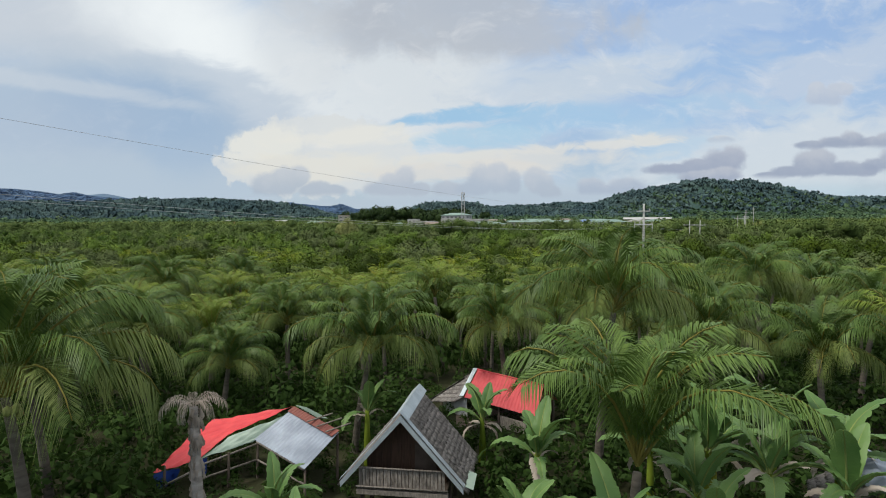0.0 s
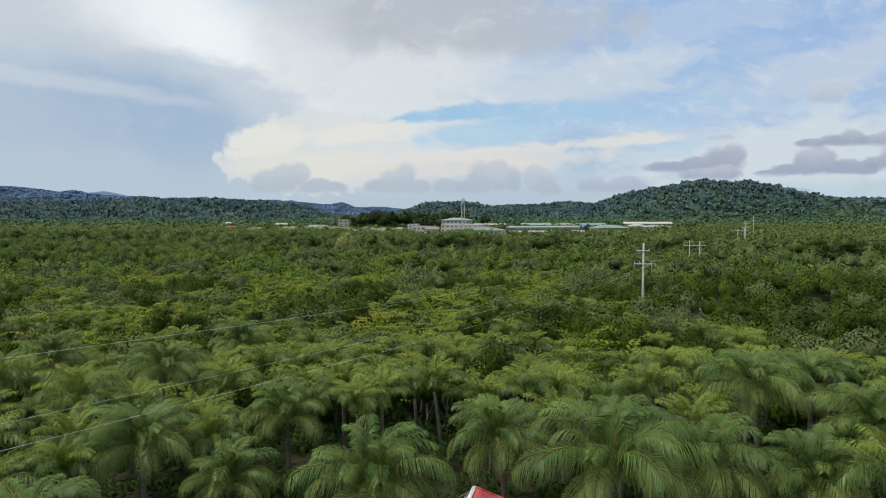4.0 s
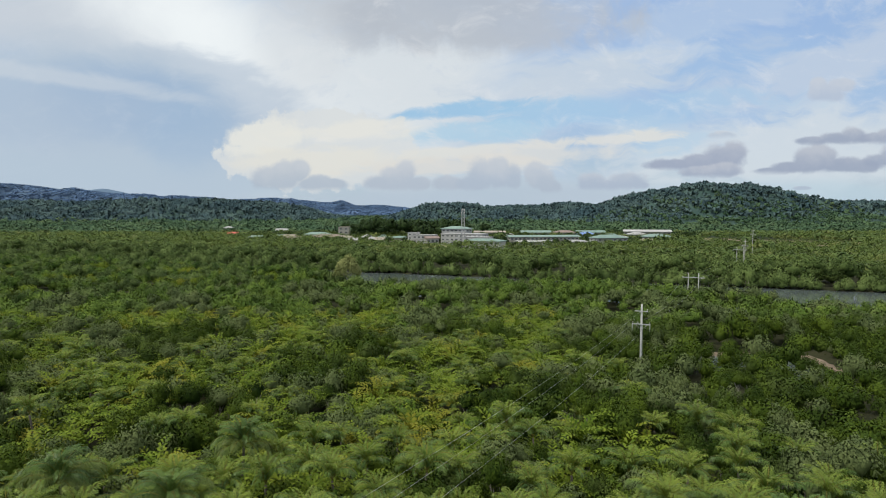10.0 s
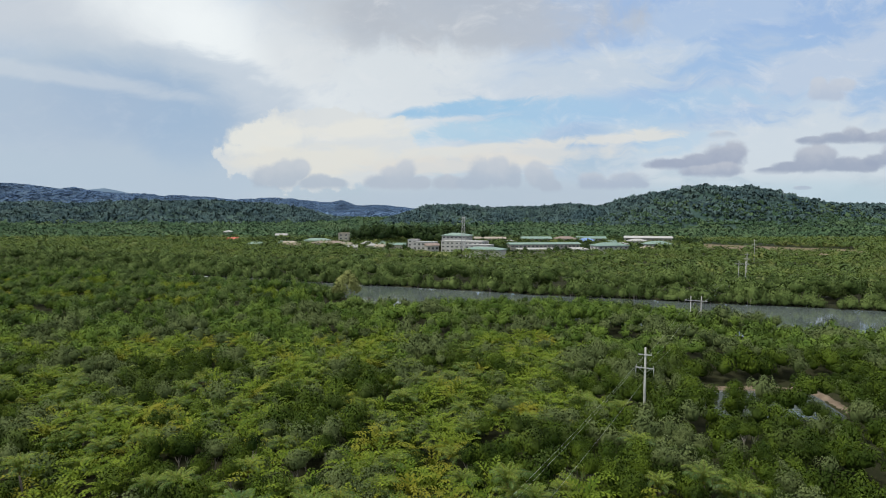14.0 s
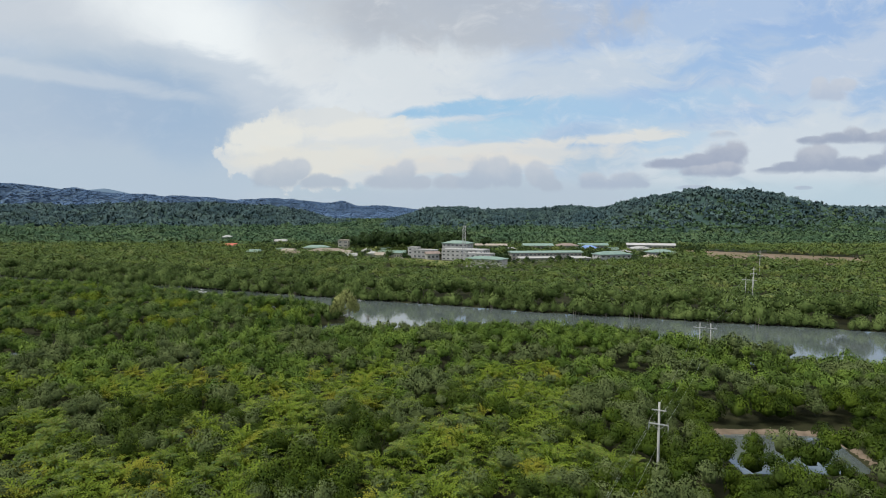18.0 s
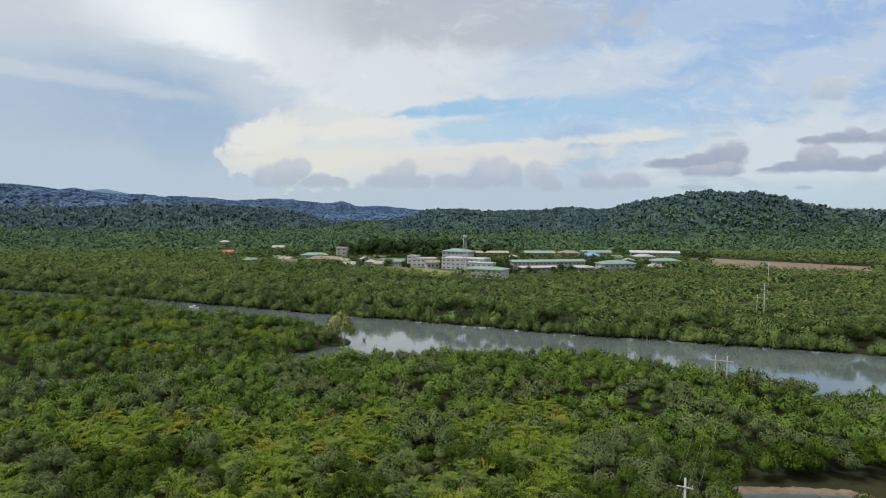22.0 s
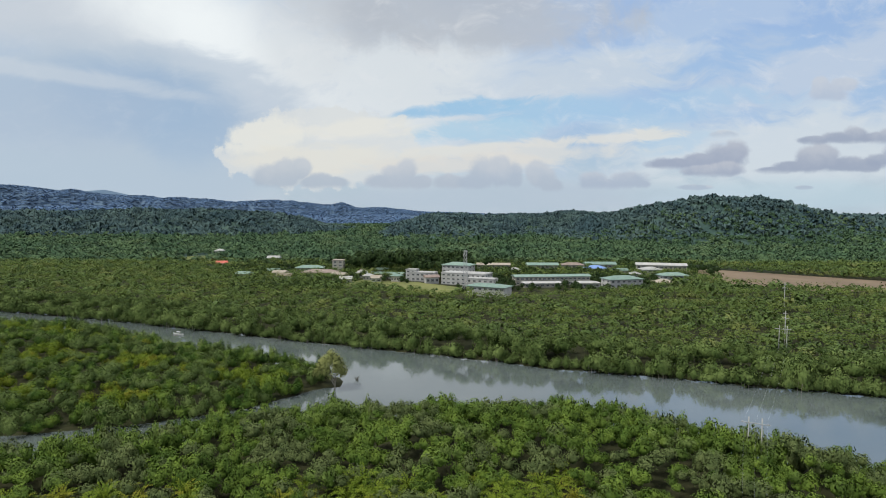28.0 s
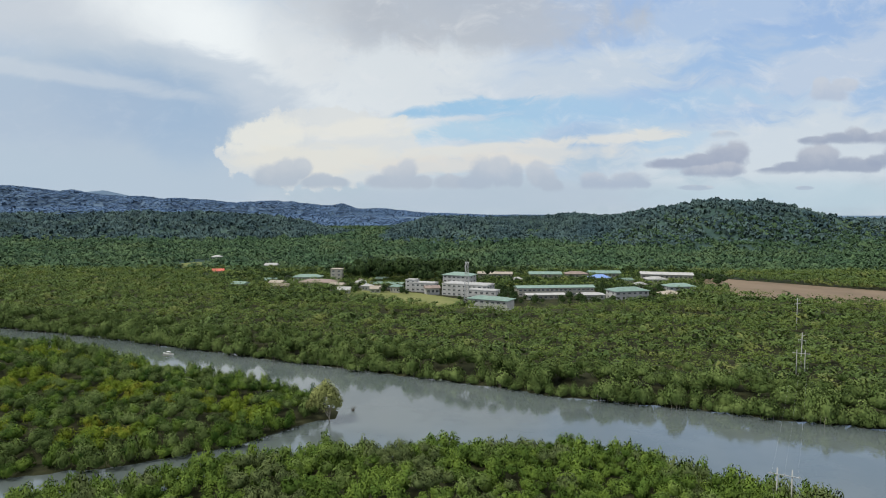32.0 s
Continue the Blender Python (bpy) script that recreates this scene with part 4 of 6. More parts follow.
def shrubs():
    x, y, r = dots(-60, 60, -6, 56, 1.5, 251)
    k = ~((np.abs(x + 1.2) < 2.2) & (y > 16.5) & (y < 23)) & ~((np.abs(x + 6.5) < 3.6) & (y > 18.5) & (y < 25)) & ~((np.abs(x - 2.6) < 2.8) & (y > 24.5) & (y < 32))
    k &= r.uniform(0, 1, len(x)) < 0.85
    x, y = x[k], y[k]
    s = r.uniform(0.7, 1.7, len(x))
    small = [crown(80 + i, 90, 9, 0.11, core=0.2) for i in range(5)]
    wx, wy, _ = dots(-14, 14, 13, 34, 0.8, 252)
    wk = ~((np.abs(wx + 1.2) < 2.0) & (wy > 17.5) & (wy < 23))
    weeds = scattered(small, wx[wk], wy[wk], land(wx[wk], wy[wk]) - 0.08, r.uniform(0.3, 0.65, wk.sum()), r.uniform(0.3, 0.7, wk.sum()), 351)
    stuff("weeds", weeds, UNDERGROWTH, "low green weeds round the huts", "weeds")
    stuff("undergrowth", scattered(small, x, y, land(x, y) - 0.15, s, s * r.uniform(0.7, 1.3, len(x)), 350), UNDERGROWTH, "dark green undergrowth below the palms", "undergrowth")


shrubs()


def town_trees():
    x, y, r = dots(-190, 230, 478, 640, 6.5, 261)
    n = wave(x, y, 45, 91, 3)
    grove = ((x + 22) / 62) ** 2 + ((y - 556) / 40) ** 2 < 1 + 0.5 * wave(x, y, 30, 92, 3)
    k = ((y > 494 + 0.2 * np.abs(x)) & (n > -0.25) | grove) & (r.uniform(0, 1, len(x)) < 0.75)
    for tx, ty, tw, td in TOWN_PLOTS:
        k &= ~((np.abs(x - tx) < tw / 2 + 2) & (y > ty - 14) & (y < ty + td + 2))
    x, y, grove = x[k], y[k], grove[k]
    s = r.uniform(2.8, 5.0, len(x)) + r.uniform(0.5, 3.0, len(x)) * grove
    big = [crown(90 + i, 110, 12, 0.17) for i in range(5)]
    stuff("town_trees", scattered(big, x, y, land(x, y) + r.uniform(0.2, 1.5, len(x)) + r.uniform(3.0, 10.0, len(x)) * grove, s, s * 1.25, 360), DARK_TREE, "dark green shade trees between the town's buildings", "trees")


# plots kept free of trees: middle x, front y, width, depth
TOWN_PLOTS = ((88, 560, 27, 11), (113, 562, 18, 10), (131, 548, 17, 10), (184, 548, 42, 13), (40, 560, 30, 12), (-88, 540, 9, 9), (-112, 540, 22, 10), (-96, 512, 30, 12), (-46, 508, 30, 10),
              (-17, 494, 22, 10), (14, 480, 40, 36), (172, 530, 16, 10), (140, 574, 28, 11))
town_trees()


TIP_LEAVES = foliage("pale_olive_leaves", (0.120, 0.140, 0.045), (0.300, 0.320, 0.120), 0.4, 0.1, leafy=0.3)


def tip_tree():
    """The airy tree that stands alone at the spit's tip."""
    ob = thing("tip_mangrove", (-33.8, 223.0, -0.6), "airy mangrove with bare forking stems standing in shallow water", "mangrove")
    r = np.random.default_rng(12)
    part("trunk", limb([(0, 0, -0.5), (0.1, 0, 1.5), (0.3, 0.2, 3.4)], [0.22, 0.17, 0.1], 7), STEM, ob)
    for i in range(11):
        a = i * 2.4
        e = (-1.2 + 3.6 * math.cos(a) * r.uniform(0.5, 1.1), 2.4 * math.sin(a), r.uniform(5.2, 8.6))
        part("branch", limb([(0.1, 0, r.uniform(0.2, 2.2)), (e[0] * 0.4, e[1] * 0.4, e[2] * 0.55), e], [0.1, 0.06, 0.02], 5), STEM, ob)
    cv, ct, cn = crown(99, 3200, 36, 0.046, core=0.0, height=1.35, skirt=0.9)
    part("crown", mesh_np("crown", cv * (6.6, 6.0, 6.4) + (-1.2, 0, 2.6), ct, TIP_LEAVES, normals=cn), TIP_LEAVES, ob)


tip_tree()


def water_snag():
    ob = thing("snag", (-28.1, 232.0, -0.5), "dead grey bush standing in the river off the spit", "snag")
    r = np.random.default_rng(14)
    for i in range(9):
        a = i * 0.7
        e = (1.3 * math.cos(a) * r.uniform(0.5, 1.2), 1.0 * math.sin(a), r.uniform(0.9, 2.0))
        part("branch", limb([(0.1 * math.cos(a), 0.1 * math.sin(a), -0.4), (e[0] * 0.5, e[1] * 0.5, e[2] * 0.6), e], [0.07, 0.05, 0.02], 5), BARK, ob)


def moored_boat(x, y, turn):
    """A small white outrigger boat: hull with a raised bow, a cabin roof on posts, two floats on their arms."""
    ob = thing("boat", (x, y, -0.5), "small white boat with outriggers moored on the river", "boat", turn=turn)
    s = np.linspace(-1, 1, 11)
    half, sheer = 0.5 * (1 - np.abs(s) ** 2.4) + 0.02, 0.45 + 0.35 * s ** 2
    rows = [np.stack([s * 3.2, 0 * s + k * half, 0 * s + z], 1) for k, z in ((-1.0, 0.0), (-0.55, -0.2), (0.55, -0.2), (1.0, 0.0))]
    rows[0][:, 2] = rows[3][:, 2] = sheer
    a = (np.arange(3)[:, None] * 11 + np.arange(10)[None]).ravel()
    part("hull", (np.concatenate(rows), np.concatenate([np.stack([a, a + 1, a + 12], 1), np.stack([a, a + 12, a + 11], 1)])), BOAT_PAINT, ob)
    part("roof", box(-1.0, 1.0, -0.5, 0.5, 1.25, 1.31, bevel=0.01), BOAT_PAINT, ob)
    for px in (-0.9, 0.9):
        for py in (-0.4, 0.4):
            part("post", limb([(px, py, 0.1), (px, py, 1.26)], [0.03, 0.03], 5), BOAT_PAINT, ob)
        part("outrigger_arm", limb([(px, -1.7, 0.12), (px, 0, 0.5), (px, 1.7, 0.12)], [0.035, 0.045, 0.035], 5), STEM, ob)
    for py in (-1.7, 1.7):
        part("float", limb([(-2.0, py, 0.14), (0, py, 0.06), (2.0, py, 0.14)], [0.03, 0.06, 0.03], 6), STEM, ob)


BOAT_PAINT = surface("white_boat_paint", (0.62, 0.62, 0.60), (0.78, 0.78, 0.76), 0.5, 1.0, 8.0)
water_snag()
moored_boat(-118.5, 305.0, -25)


# ---- power line and mast ----
def pole_mesh(height, r0, r1, lean=(0, 0)):
    return limb([(0, 0, -1.5), (lean[0] * 0.5, lean[1] * 0.5, height * 0.5), (*lean, height)], [r0, (r0 + r1) / 2, r1], 8)


def utility_pole(x, y, height, turn):
    ob = thing("utility_pole", (x, y, 0), "round grey concrete utility pole with two crossarms above the mangroves", "utility pole", turn=turn)
    part("shaft", pole_mesh(height, 0.22, 0.14), CONCRETE, ob, smooth=True)
    part("crossarm", box(-1.3, 1.3, -0.3, -0.2, height - 3.05, height - 2.9), STEEL, ob)
    part("crossarm", box(-0.95, 0.95, -0.3, -0.2, height - 1.1, height - 0.97), STEEL, ob)
    for px, pz in ((-1.2, 2.9), (1.2, 2.9), (-0.5, 2.9), (0.85, 0.97)):
        part("insulator", limb([(px, -0.25, height - pz), (px, -0.25, height - pz + 0.14), (px, -0.25, height - pz + 0.3)], [0.05, 0.08, 0.03], 6), CONCRETE, ob)
    for px in (-1.25, 1.25):
        part("insulator_string", limb([(px, -0.25, height - 3.02), (px, -0.3, height - 3.5), (px, -0.32, height - 4.0)], [0.045, 0.06, 0.03], 6), STEEL, ob)
    part("brace", limb([(-0.9, -0.25, height - 3.0), (0, -0.22, height - 3.8)], [0.03, 0.03], 4), STEEL, ob)
    part("brace", limb([(0.9, -0.25, height - 3.0), (0, -0.22, height - 3.8)], [0.03, 0.03], 4), STEEL, ob)
    return ob


def frame_pole(x, y, height, turn, gap=2.6):
    ob = thing("twin_pole_frame", (x, y, 0), "twin concrete power poles joined by one long crossarm", "utility pole", "power line", turn)
    for s in (-0.5, 0.5):
        part("shaft", turned(pole_mesh(height, 0.17, 0.12), 0, 0, (s * gap, 0, 0)), CONCRETE, ob, smooth=True)
    part("crossarm", box(-gap * 1.1, gap * 1.1, -0.28, -0.16, height - 1.3, height - 1.14), STEEL, ob)
    for px in (-2.5, 0.0, 2.5):
        part("insulator", limb([(px, -0.2, height - 1.16), (px, -0.2, height - 1.0), (px, -0.2, height - 0.86)], [0.05, 0.08, 0.03], 6), CONCRETE, ob)
    return ob


def cable(a, b, sag):
    a, b = np.array(a, float), np.array(b, float)
    s = np.linspace(0, 1, 15)[:, None]
    pts = a + (b - a) * s - np.array((0, 0, 1.0)) * 4 * sag * s * (1 - s)
    ob = new("power_cable", mesh_np("power_cable", *limb(pts, [0.006] * 15, 4), WIRE))
    return tagged(ob, "thin grey power cable slung between poles", "cable", "power line")


utility_pole(29.5, 89.6, 13.5, -28)
frame_pole(68.0, 164.6, 10.6, -28)
frame_pole(128.9, 263.7, 12.0, -30)
utility_pole(140.5, 283.0, 14.5, -30)
utility_pole(184.6, 362.8, 17.0, -30)
for off in (-1.15, 0.0, 1.15):
    dx, dy = off * 0.88, -off * 0.47
    cable((29.5 + dx, 89.6 + dy, 12.5 if off == 0 else 10.6), (-27 + dx, -14 + dy, 16.6 if off == 0 else 14.6), 1.6)
    cable((29.5 + dx, 89.6 + dy, 11.0), (68.0 + dx * 2, 164.6 + dy * 2, 9.7), 1.5)
    cable((68.0 + dx * 2, 164.6 + dy * 2, 9.7), (128.9 + dx * 2, 263.7 + dy * 2, 11.1), 2.2)


MAST = surface("dull_mast_steel", (0.20, 0.21, 0.22), (0.34, 0.35, 0.36), 0.6, 2.0, 15.0)


def lattice_mast(x, y, base, top):
    ob = thing("telecom_mast", (x, y, base), "tall grey steel lattice telecom mast above the town", "telecom mast")
    h = top - base

    def half(z):
        return 1.7 - 1.0 * z / h

    for sx in (-1, 1):
        for sy in (-1, 1):
            part("leg", limb([(sx * half(0), sy * half(0), 0), (sx * half(h), sy * half(h), h)], [0.22, 0.16], 4), MAST, ob)
    levels = np.linspace(0, h, 12)
    for z0, z1 in zip(levels[:-1], levels[1:]):
        a, b = half(z0), half(z1)
        rods = []
        for p, q in (((-a, -a), (b, -b)), ((a, -a), (b, b)), ((a, a), (-b, b)), ((-a, a), (-b, -b)), ((a, -a), (-b, -b)), ((-a, a), (b, b))):
            rods.append(limb([(*p, z0), (*q, z1)], [0.06, 0.06], 4))
        for p, q in (((-b, -b), (b, -b)), ((b, -b), (b, b)), ((b, b), (-b, b)), ((-b, b), (-b, -b))):
            rods.append(limb([(*p, z1), (*q, z1)], [0.06, 0.06], 4))
        part("bracing", joined(rods), MAST, ob)
    for k, z in enumerate((h - 1.2, h - 3.4)):
        for a in (0.3, 2.4, 4.5):
            c, s = math.cos(a + k), math.sin(a + k)
            part("antenna_panel", turned((lambda b: (np.array(b[0]), np.array(b[1])))(panel_box(0.22, 0.12, 1.9)), a + k, 0, (c * 1.15, s * 1.15, z)), CONCRETE, ob)
    part("lightning_rod", limb([(0, 0, h - 0.5), (0, 0, h + 1.8)], [0.05, 0.02], 4), MAST, ob)


def panel_box(hx, hy, hz):
    v = [(sx * hx, sy * hy, sz * hz / 2) for sz in (-1, 1) for sy in (-1, 1) for sx in (-1, 1)]
    t = [(0, 2, 1), (1, 2, 3), (4, 5, 6), (5, 7, 6), (0, 1, 4), (1, 5, 4), (2, 6, 3), (3, 6, 7), (0, 4, 2), (2, 4, 6), (1, 3, 5), (3, 7, 5)]
    return v, t


lattice_mast(14.3, 431, 1.9, 29.6)


# ---- coconut palms ----
def palm_trunk(seed, height, lean):
    r = np.random.default_rng(seed)
    a = r.uniform(0, 6.28)
    s = np.linspace(0, 1, 9)
    pts = np.stack([lean * np.cos(a) * (s ** 1.6 - 1), lean * np.sin(a) * (s ** 1.6 - 1), height * (s - 1)], 1)
    rad = 0.17 - 0.07 * s
    rad[0] = 0.24
    return limb(pts, rad * (1 + 0.06 * (np.arange(9) % 2)), 8)


def frond_set(seed, leaflets, wide):
    """Fronds from upright spears to hanging old ones, each as one mesh of rachis and leaflets."""
    out = []
    for i in range(8):
        f = i / 7
        rachis, leaves = frond(seed * 31 + i, 2.9 + 0.7 * math.sin(f * 3), 1.52 - 1.00 * f, 0.05 + 1.5 * f ** 0.8, leaflets, 1.05, wide, 0.45 + 0.75 * f)
        out.append((f, rachis, leaves))
    return out


DEAD_BARK = surface("grey_dead_trunk", (0.17, 0.155, 0.14), (0.40, 0.37, 0.34), 0.9, 3.0, 20.0, relief=0.6, stretch=(1, 1, 3))
FRONDS = frond_set(1, 84, 0.017)
FROND_MESH = []
for f_age, f_rachis, f_leaves in FRONDS:
    fv, ft = joined([f_rachis, f_leaves])
    f_index = np.r_[np.zeros(len(f_rachis[1]), int), np.ones(len(f_leaves[1]), int)]
    FROND_MESH.append(mesh_np("frond", fv, ft, [PALM_OLD, PALM_TIRED if f_age > 0.68 else PALM], f_index))
NUT = surface("green_coconut", (0.16, 0.20, 0.05), (0.30, 0.30, 0.10), 0.5, 6.0, 30.0)


def coconut_palm(x, y, crown_z, seed, reach=1.0, nuts=False, upright=False, label="coconut palm with arching green fronds and a slender grey trunk"):
    """A palm near the camera: every frond is a part."""
    r = np.random.default_rng(seed)
    ob = thing("coconut_palm", (x, y, crown_z), label, "coconut palm", "coconut palms")
    part("trunk", palm_trunk(seed, crown_z - float(land(x, y)) + 0.1, r.uniform(0.2, 0.7)), BARK, ob, smooth=True)
    n = 15 if upright else 22
    for i in range(n):
        f = ((i + r.uniform(0.0, 1.0)) / n) ** 1.15 * (0.42 if upright else 1.0)
        k = int(np.clip(f * 8, 0, 7))
        fr = new("frond", FROND_MESH[k])
        fr.parent = ob
        fr.matrix_basis = pose(0, 0, 0.25 * (1 - f), r.uniform(-12, 12), r.uniform(-6, 6), i * 137.5 + r.uniform(-14, 14)) @ Matrix.Scale(reach * r.uniform(0.88, 1.1), 4)
    if nuts:
        for i in range(7):
            a, rr = i * 0.9, r.uniform(0.2, 0.32)
            part("coconut", (ICO_V * (0.11, 0.11, 0.14) + (rr * math.cos(a), rr * math.sin(a), -0.25 - 0.16 * (i % 3)), ICO_T), NUT, ob, smooth=True)
    return ob


PALMS = ((-9.9, 13.6, 7.6), (-3.0, 25.0, 6.0), (-10.5, 29.4, 4.3), (11.5, 26.3, 6.2), (4.4, 13.6, 5.8), (5.9, 21.0, 8.3), (-9.3, 36.0, 5.3), (16.8, 27.0, 5.2),
         (21.5, 30.0, 6.7), (-14.9, 29.7, 5.9), (2.8, 30.5, 5.9), (-18.8, 41.0, 6.8), (-18.0, 54.0, 5.9), (17.0, 33.0, 7.7), (22.0, 36.0, 7.0), (-13.5, 19.5, 6.6), (9.5, 31.5, 5.6), (-29.0, 45.0, 6.5))
for i, (px, py, pz) in enumerate(PALMS):
    coconut_palm(px, py, pz, 500 + i, (1.18, 1.1, 0.85, 1.05, 1.30, 1.12)[i] if i < 6 else 1.0, nuts=i == 0, upright=i == 4)


def palm_grove():
    """The other palms of the grove: trunk and crown each."""
    crowns = []
    for k in range(5):
        r = np.random.default_rng(600 + k)
        pieces_r, pieces_l = [], []
        young = k > 2
        fs = []
        for i in range(9):
            f = i / 8
            fs.append((f, *frond(2170 + 31 * k + i, 2.9 + 0.5 * math.sin(f * 3), 1.52 - 0.75 * f, -0.05 + 1.45 * f ** 0.9, 40, 0.90, 0.026, 0.45 + 0.8 * f)))
        pieces_n = []
        for i in range(16):
            f, rach, leaves = fs[int(np.clip(((i + r.uniform(0.0, 1.0)) / 16) ** 1.05 * (6.0 if young else 8.2), 0, 8))]
            rz, rx, sc = math.radians(i * 137.5 + r.uniform(-14, 14)), math.radians(r.uniform(-9, 9)), r.uniform(0.82, 1.08)
            pieces_r.append(turned(rach, rz, rx, (0, 0, 0.25 * (1 - f)), sc))
            (pieces_n if f < 0.45 else pieces_l).append(turned(leaves, rz, rx, (0, 0, 0.25 * (1 - f)), sc))
        rv, nv, lv = joined(pieces_r), joined(pieces_n), joined(pieces_l)
        v, t = joined([rv, nv, lv])
        crowns.append(mesh_np("crown", v, t, [PALM_OLD, PALM_YOUNG, PALM], np.repeat((0, 1, 2), (len(rv[1]), len(nv[1]), len(lv[1])))))
    trunks = [mesh_np("trunk", *palm_trunk(700 + k, 6.5, 0.6), BARK, smooth=True) for k in range(4)]
    x, y, r = dots(-62, 64, 26, 66, 3.9, 271)
    x2, y2, _ = dots(-85, 30, 66, 122, 6.2, 272)
    k = (species(x2, y2) == 2) | (wave(x2, y2, 20, 55, 2) > 0.35)
    x, y = np.r_[x, x2[k]], np.r_[y, y2[k]]
    taken = np.array(PALMS)[:, :2]
    for px, py in zip(x, y):
        if np.hypot(*(taken - (px, py)).T).min() < 3.0 or (py < 33 and abs(px) < 13) or (44 < py < 66 and r.uniform() < 0.25 + 0.5 * np.clip((py - 44) / 12, 0, 1)):
            r.uniform()
            continue
        z = float(land(px, py)) + (r.uniform(2.6, 4.9) if py < 66 else r.uniform(1.4, 3.0))
        ob = thing("coconut_palm", (px, py, z), "green coconut palm in a dense grove", "coconut palm", "grove palms", r.uniform(0, 360))
        s = r.uniform(0.78, 1.02)
        for name, me in (("crown", crowns[int(r.integers(0, 5)) if py < 44 else int(r.integers(3, 5))]), ("trunk", trunks[int(r.integers(0, 4))])):
            c = new(name, me)
            c.parent = ob
            c.matrix_basis = Matrix.Scale(s, 4)


palm_grove()


# ---- banana plants and the dead palm ----
def banana_leaf(seed, length, rise_a, droop, tears):
    """A broad leaf along +x with midrib, wavy and torn edges."""
    r = np.random.default_rng(seed)
    n = 34
    s = np.linspace(0, 1, n)
    ang = rise_a - (rise_a + droop) * s ** 1.5
    px = np.concatenate([[0], np.cumsum(np.cos(ang[:-1]) * length / (n - 1))])
    pz = np.concatenate([[0], np.cumsum(np.sin(ang[:-1]) * length / (n - 1))])
    half = 0.245 * length / 1.8 * np.clip(np.sin(np.pi * np.clip((s - 0.12) / 0.88, 0, 1) ** 0.8), 0, 1) ** 0.55
    rows_v, tris = [], []
    for side in (1, -1):
        base = sum(len(a) for a in rows_v)
        hang = r.uniform(0.15, 0.4, n)
        e = half * r.uniform(0.9, 1.05, n)
        mid = np.stack([px, 0 * px, pz], 1)
        edge = np.stack([px + 0.06 * half, side * e, pz + e * 0.45 - e * hang], 1)
        half_way = np.stack([px + 0.03 * half, side * e * 0.5, pz + e * 0.30 + 0.005 * (-1.0) ** np.arange(n)], 1)
        rows_v += [mid, half_way, edge]
        for i in range(n - 1):
            if r.uniform() < tears and i > 3:
                edge[i + 1] = edge[i + 1] * 0.4 + half_way[i] * 0.6
            for o in (0, n):
                a = base + o + i
                tris += [(a, a + 1, a + n + 1), (a, a + n + 1, a + n)]
    blade = (np.concatenate(rows_v), np.array(tris))
    rib = limb(np.stack([px, 0 * px, pz - 0.01], 1)[::3], np.linspace(0.035, 0.008, len(px[::3])), 5)
    return blade, rib


BANANA_LEAVES = []
for i in range(6):
    b_blade, b_rib = banana_leaf(40 + i, 1.9, (1.45, 1.35, 1.2, 1.05, 0.85, 0.5)[i], (-0.6, -0.2, 0.2, 0.5, 0.9, 1.3)[i], (0.02, 0.12, 0.25, 0.4, 0.5, 0.6)[i])
    BANANA_LEAVES.append((mesh_np("leaf", *b_blade, BANANA), mesh_np("midrib", *b_rib, RIB)))
B_DEAD = mesh_np("dead_leaf", *banana_leaf(77, 1.5, 0.4, 1.45, 0.5)[0], DEAD_LEAF)


def banana_plant(x, y, height, seed, leaves=8, reach=1.0):
    r = np.random.default_rng(seed)
    base = float(land(x, y))
    ob = thing("banana_plant", (x, y, base), "banana plant with broad bright green partly torn leaves", "banana plant", "banana plants", r.uniform(0, 360))
    part("stem", limb([(0, 0, -0.1), (0.05, 0, height * 0.5), (0, 0, height)], [0.16, 0.13, 0.08], 8), NIPA, ob, smooth=True)
    for i in range(leaves):
        k = int(np.clip(i * 6 / leaves + r.uniform(-0.6, 0.6), 0, 5))
        lf = new("leaf", BANANA_LEAVES[k][0])
        lf.parent = ob
        lf.matrix_basis = pose(0, 0, height - 0.15, r.uniform(-15, 15), 0, i * 137.5 + r.uniform(-20, 20)) @ Matrix.Scale(reach * r.uniform(0.85, 1.15), 4)
        rib = new("midrib", BANANA_LEAVES[k][1])
        rib.parent = lf
    for i in range(4):
        d = new("dead_leaf", B_DEAD)
        d.parent = ob
        d.matrix_basis = pose(0, 0, height - 0.3, r.uniform(-30, 30), r.uniform(-35, 25), r.uniform(0, 360)) @ Matrix.Scale(r.uniform(0.6, 0.95), 4)
        d["label"] = "withered brown leaf"
    return ob


for i, (bx, by, bh, bn, br) in enumerate(((-4.2, 14.6, 2.5, 8, 0.8), (-3.0, 23.6, 2.2, 6, 0.9), (1.5, 23.4, 1.9, 7, 0.95), (2.9, 18.6, 2.3, 8, 0.95), (7.1, 16.2, 3.4, 9, 1.1), (9.0, 16.4, 3.5, 9, 1.15),
                                          (3.6, 12.2, 3.0, 7, 0.9), (9.6, 14.2, 3.0, 7, 1.1), (1.7, 12.8, 2.9, 6, 0.8), (5.6, 12.4, 3.1, 7, 0.9), (-3.2, 13.2, 2.4, 6, 0.7),
                                          (6.2, 14.6, 3.0, 8, 1.0), (8.1, 14.9, 3.3, 8, 1.1), (10.6, 16.0, 3.3, 8, 1.1), (8.0, 17.8, 3.0, 8, 1.0), (6.0, 17.4, 2.9, 8, 1.0))):
    banana_plant(bx, by, bh, 900 + i, bn, br)


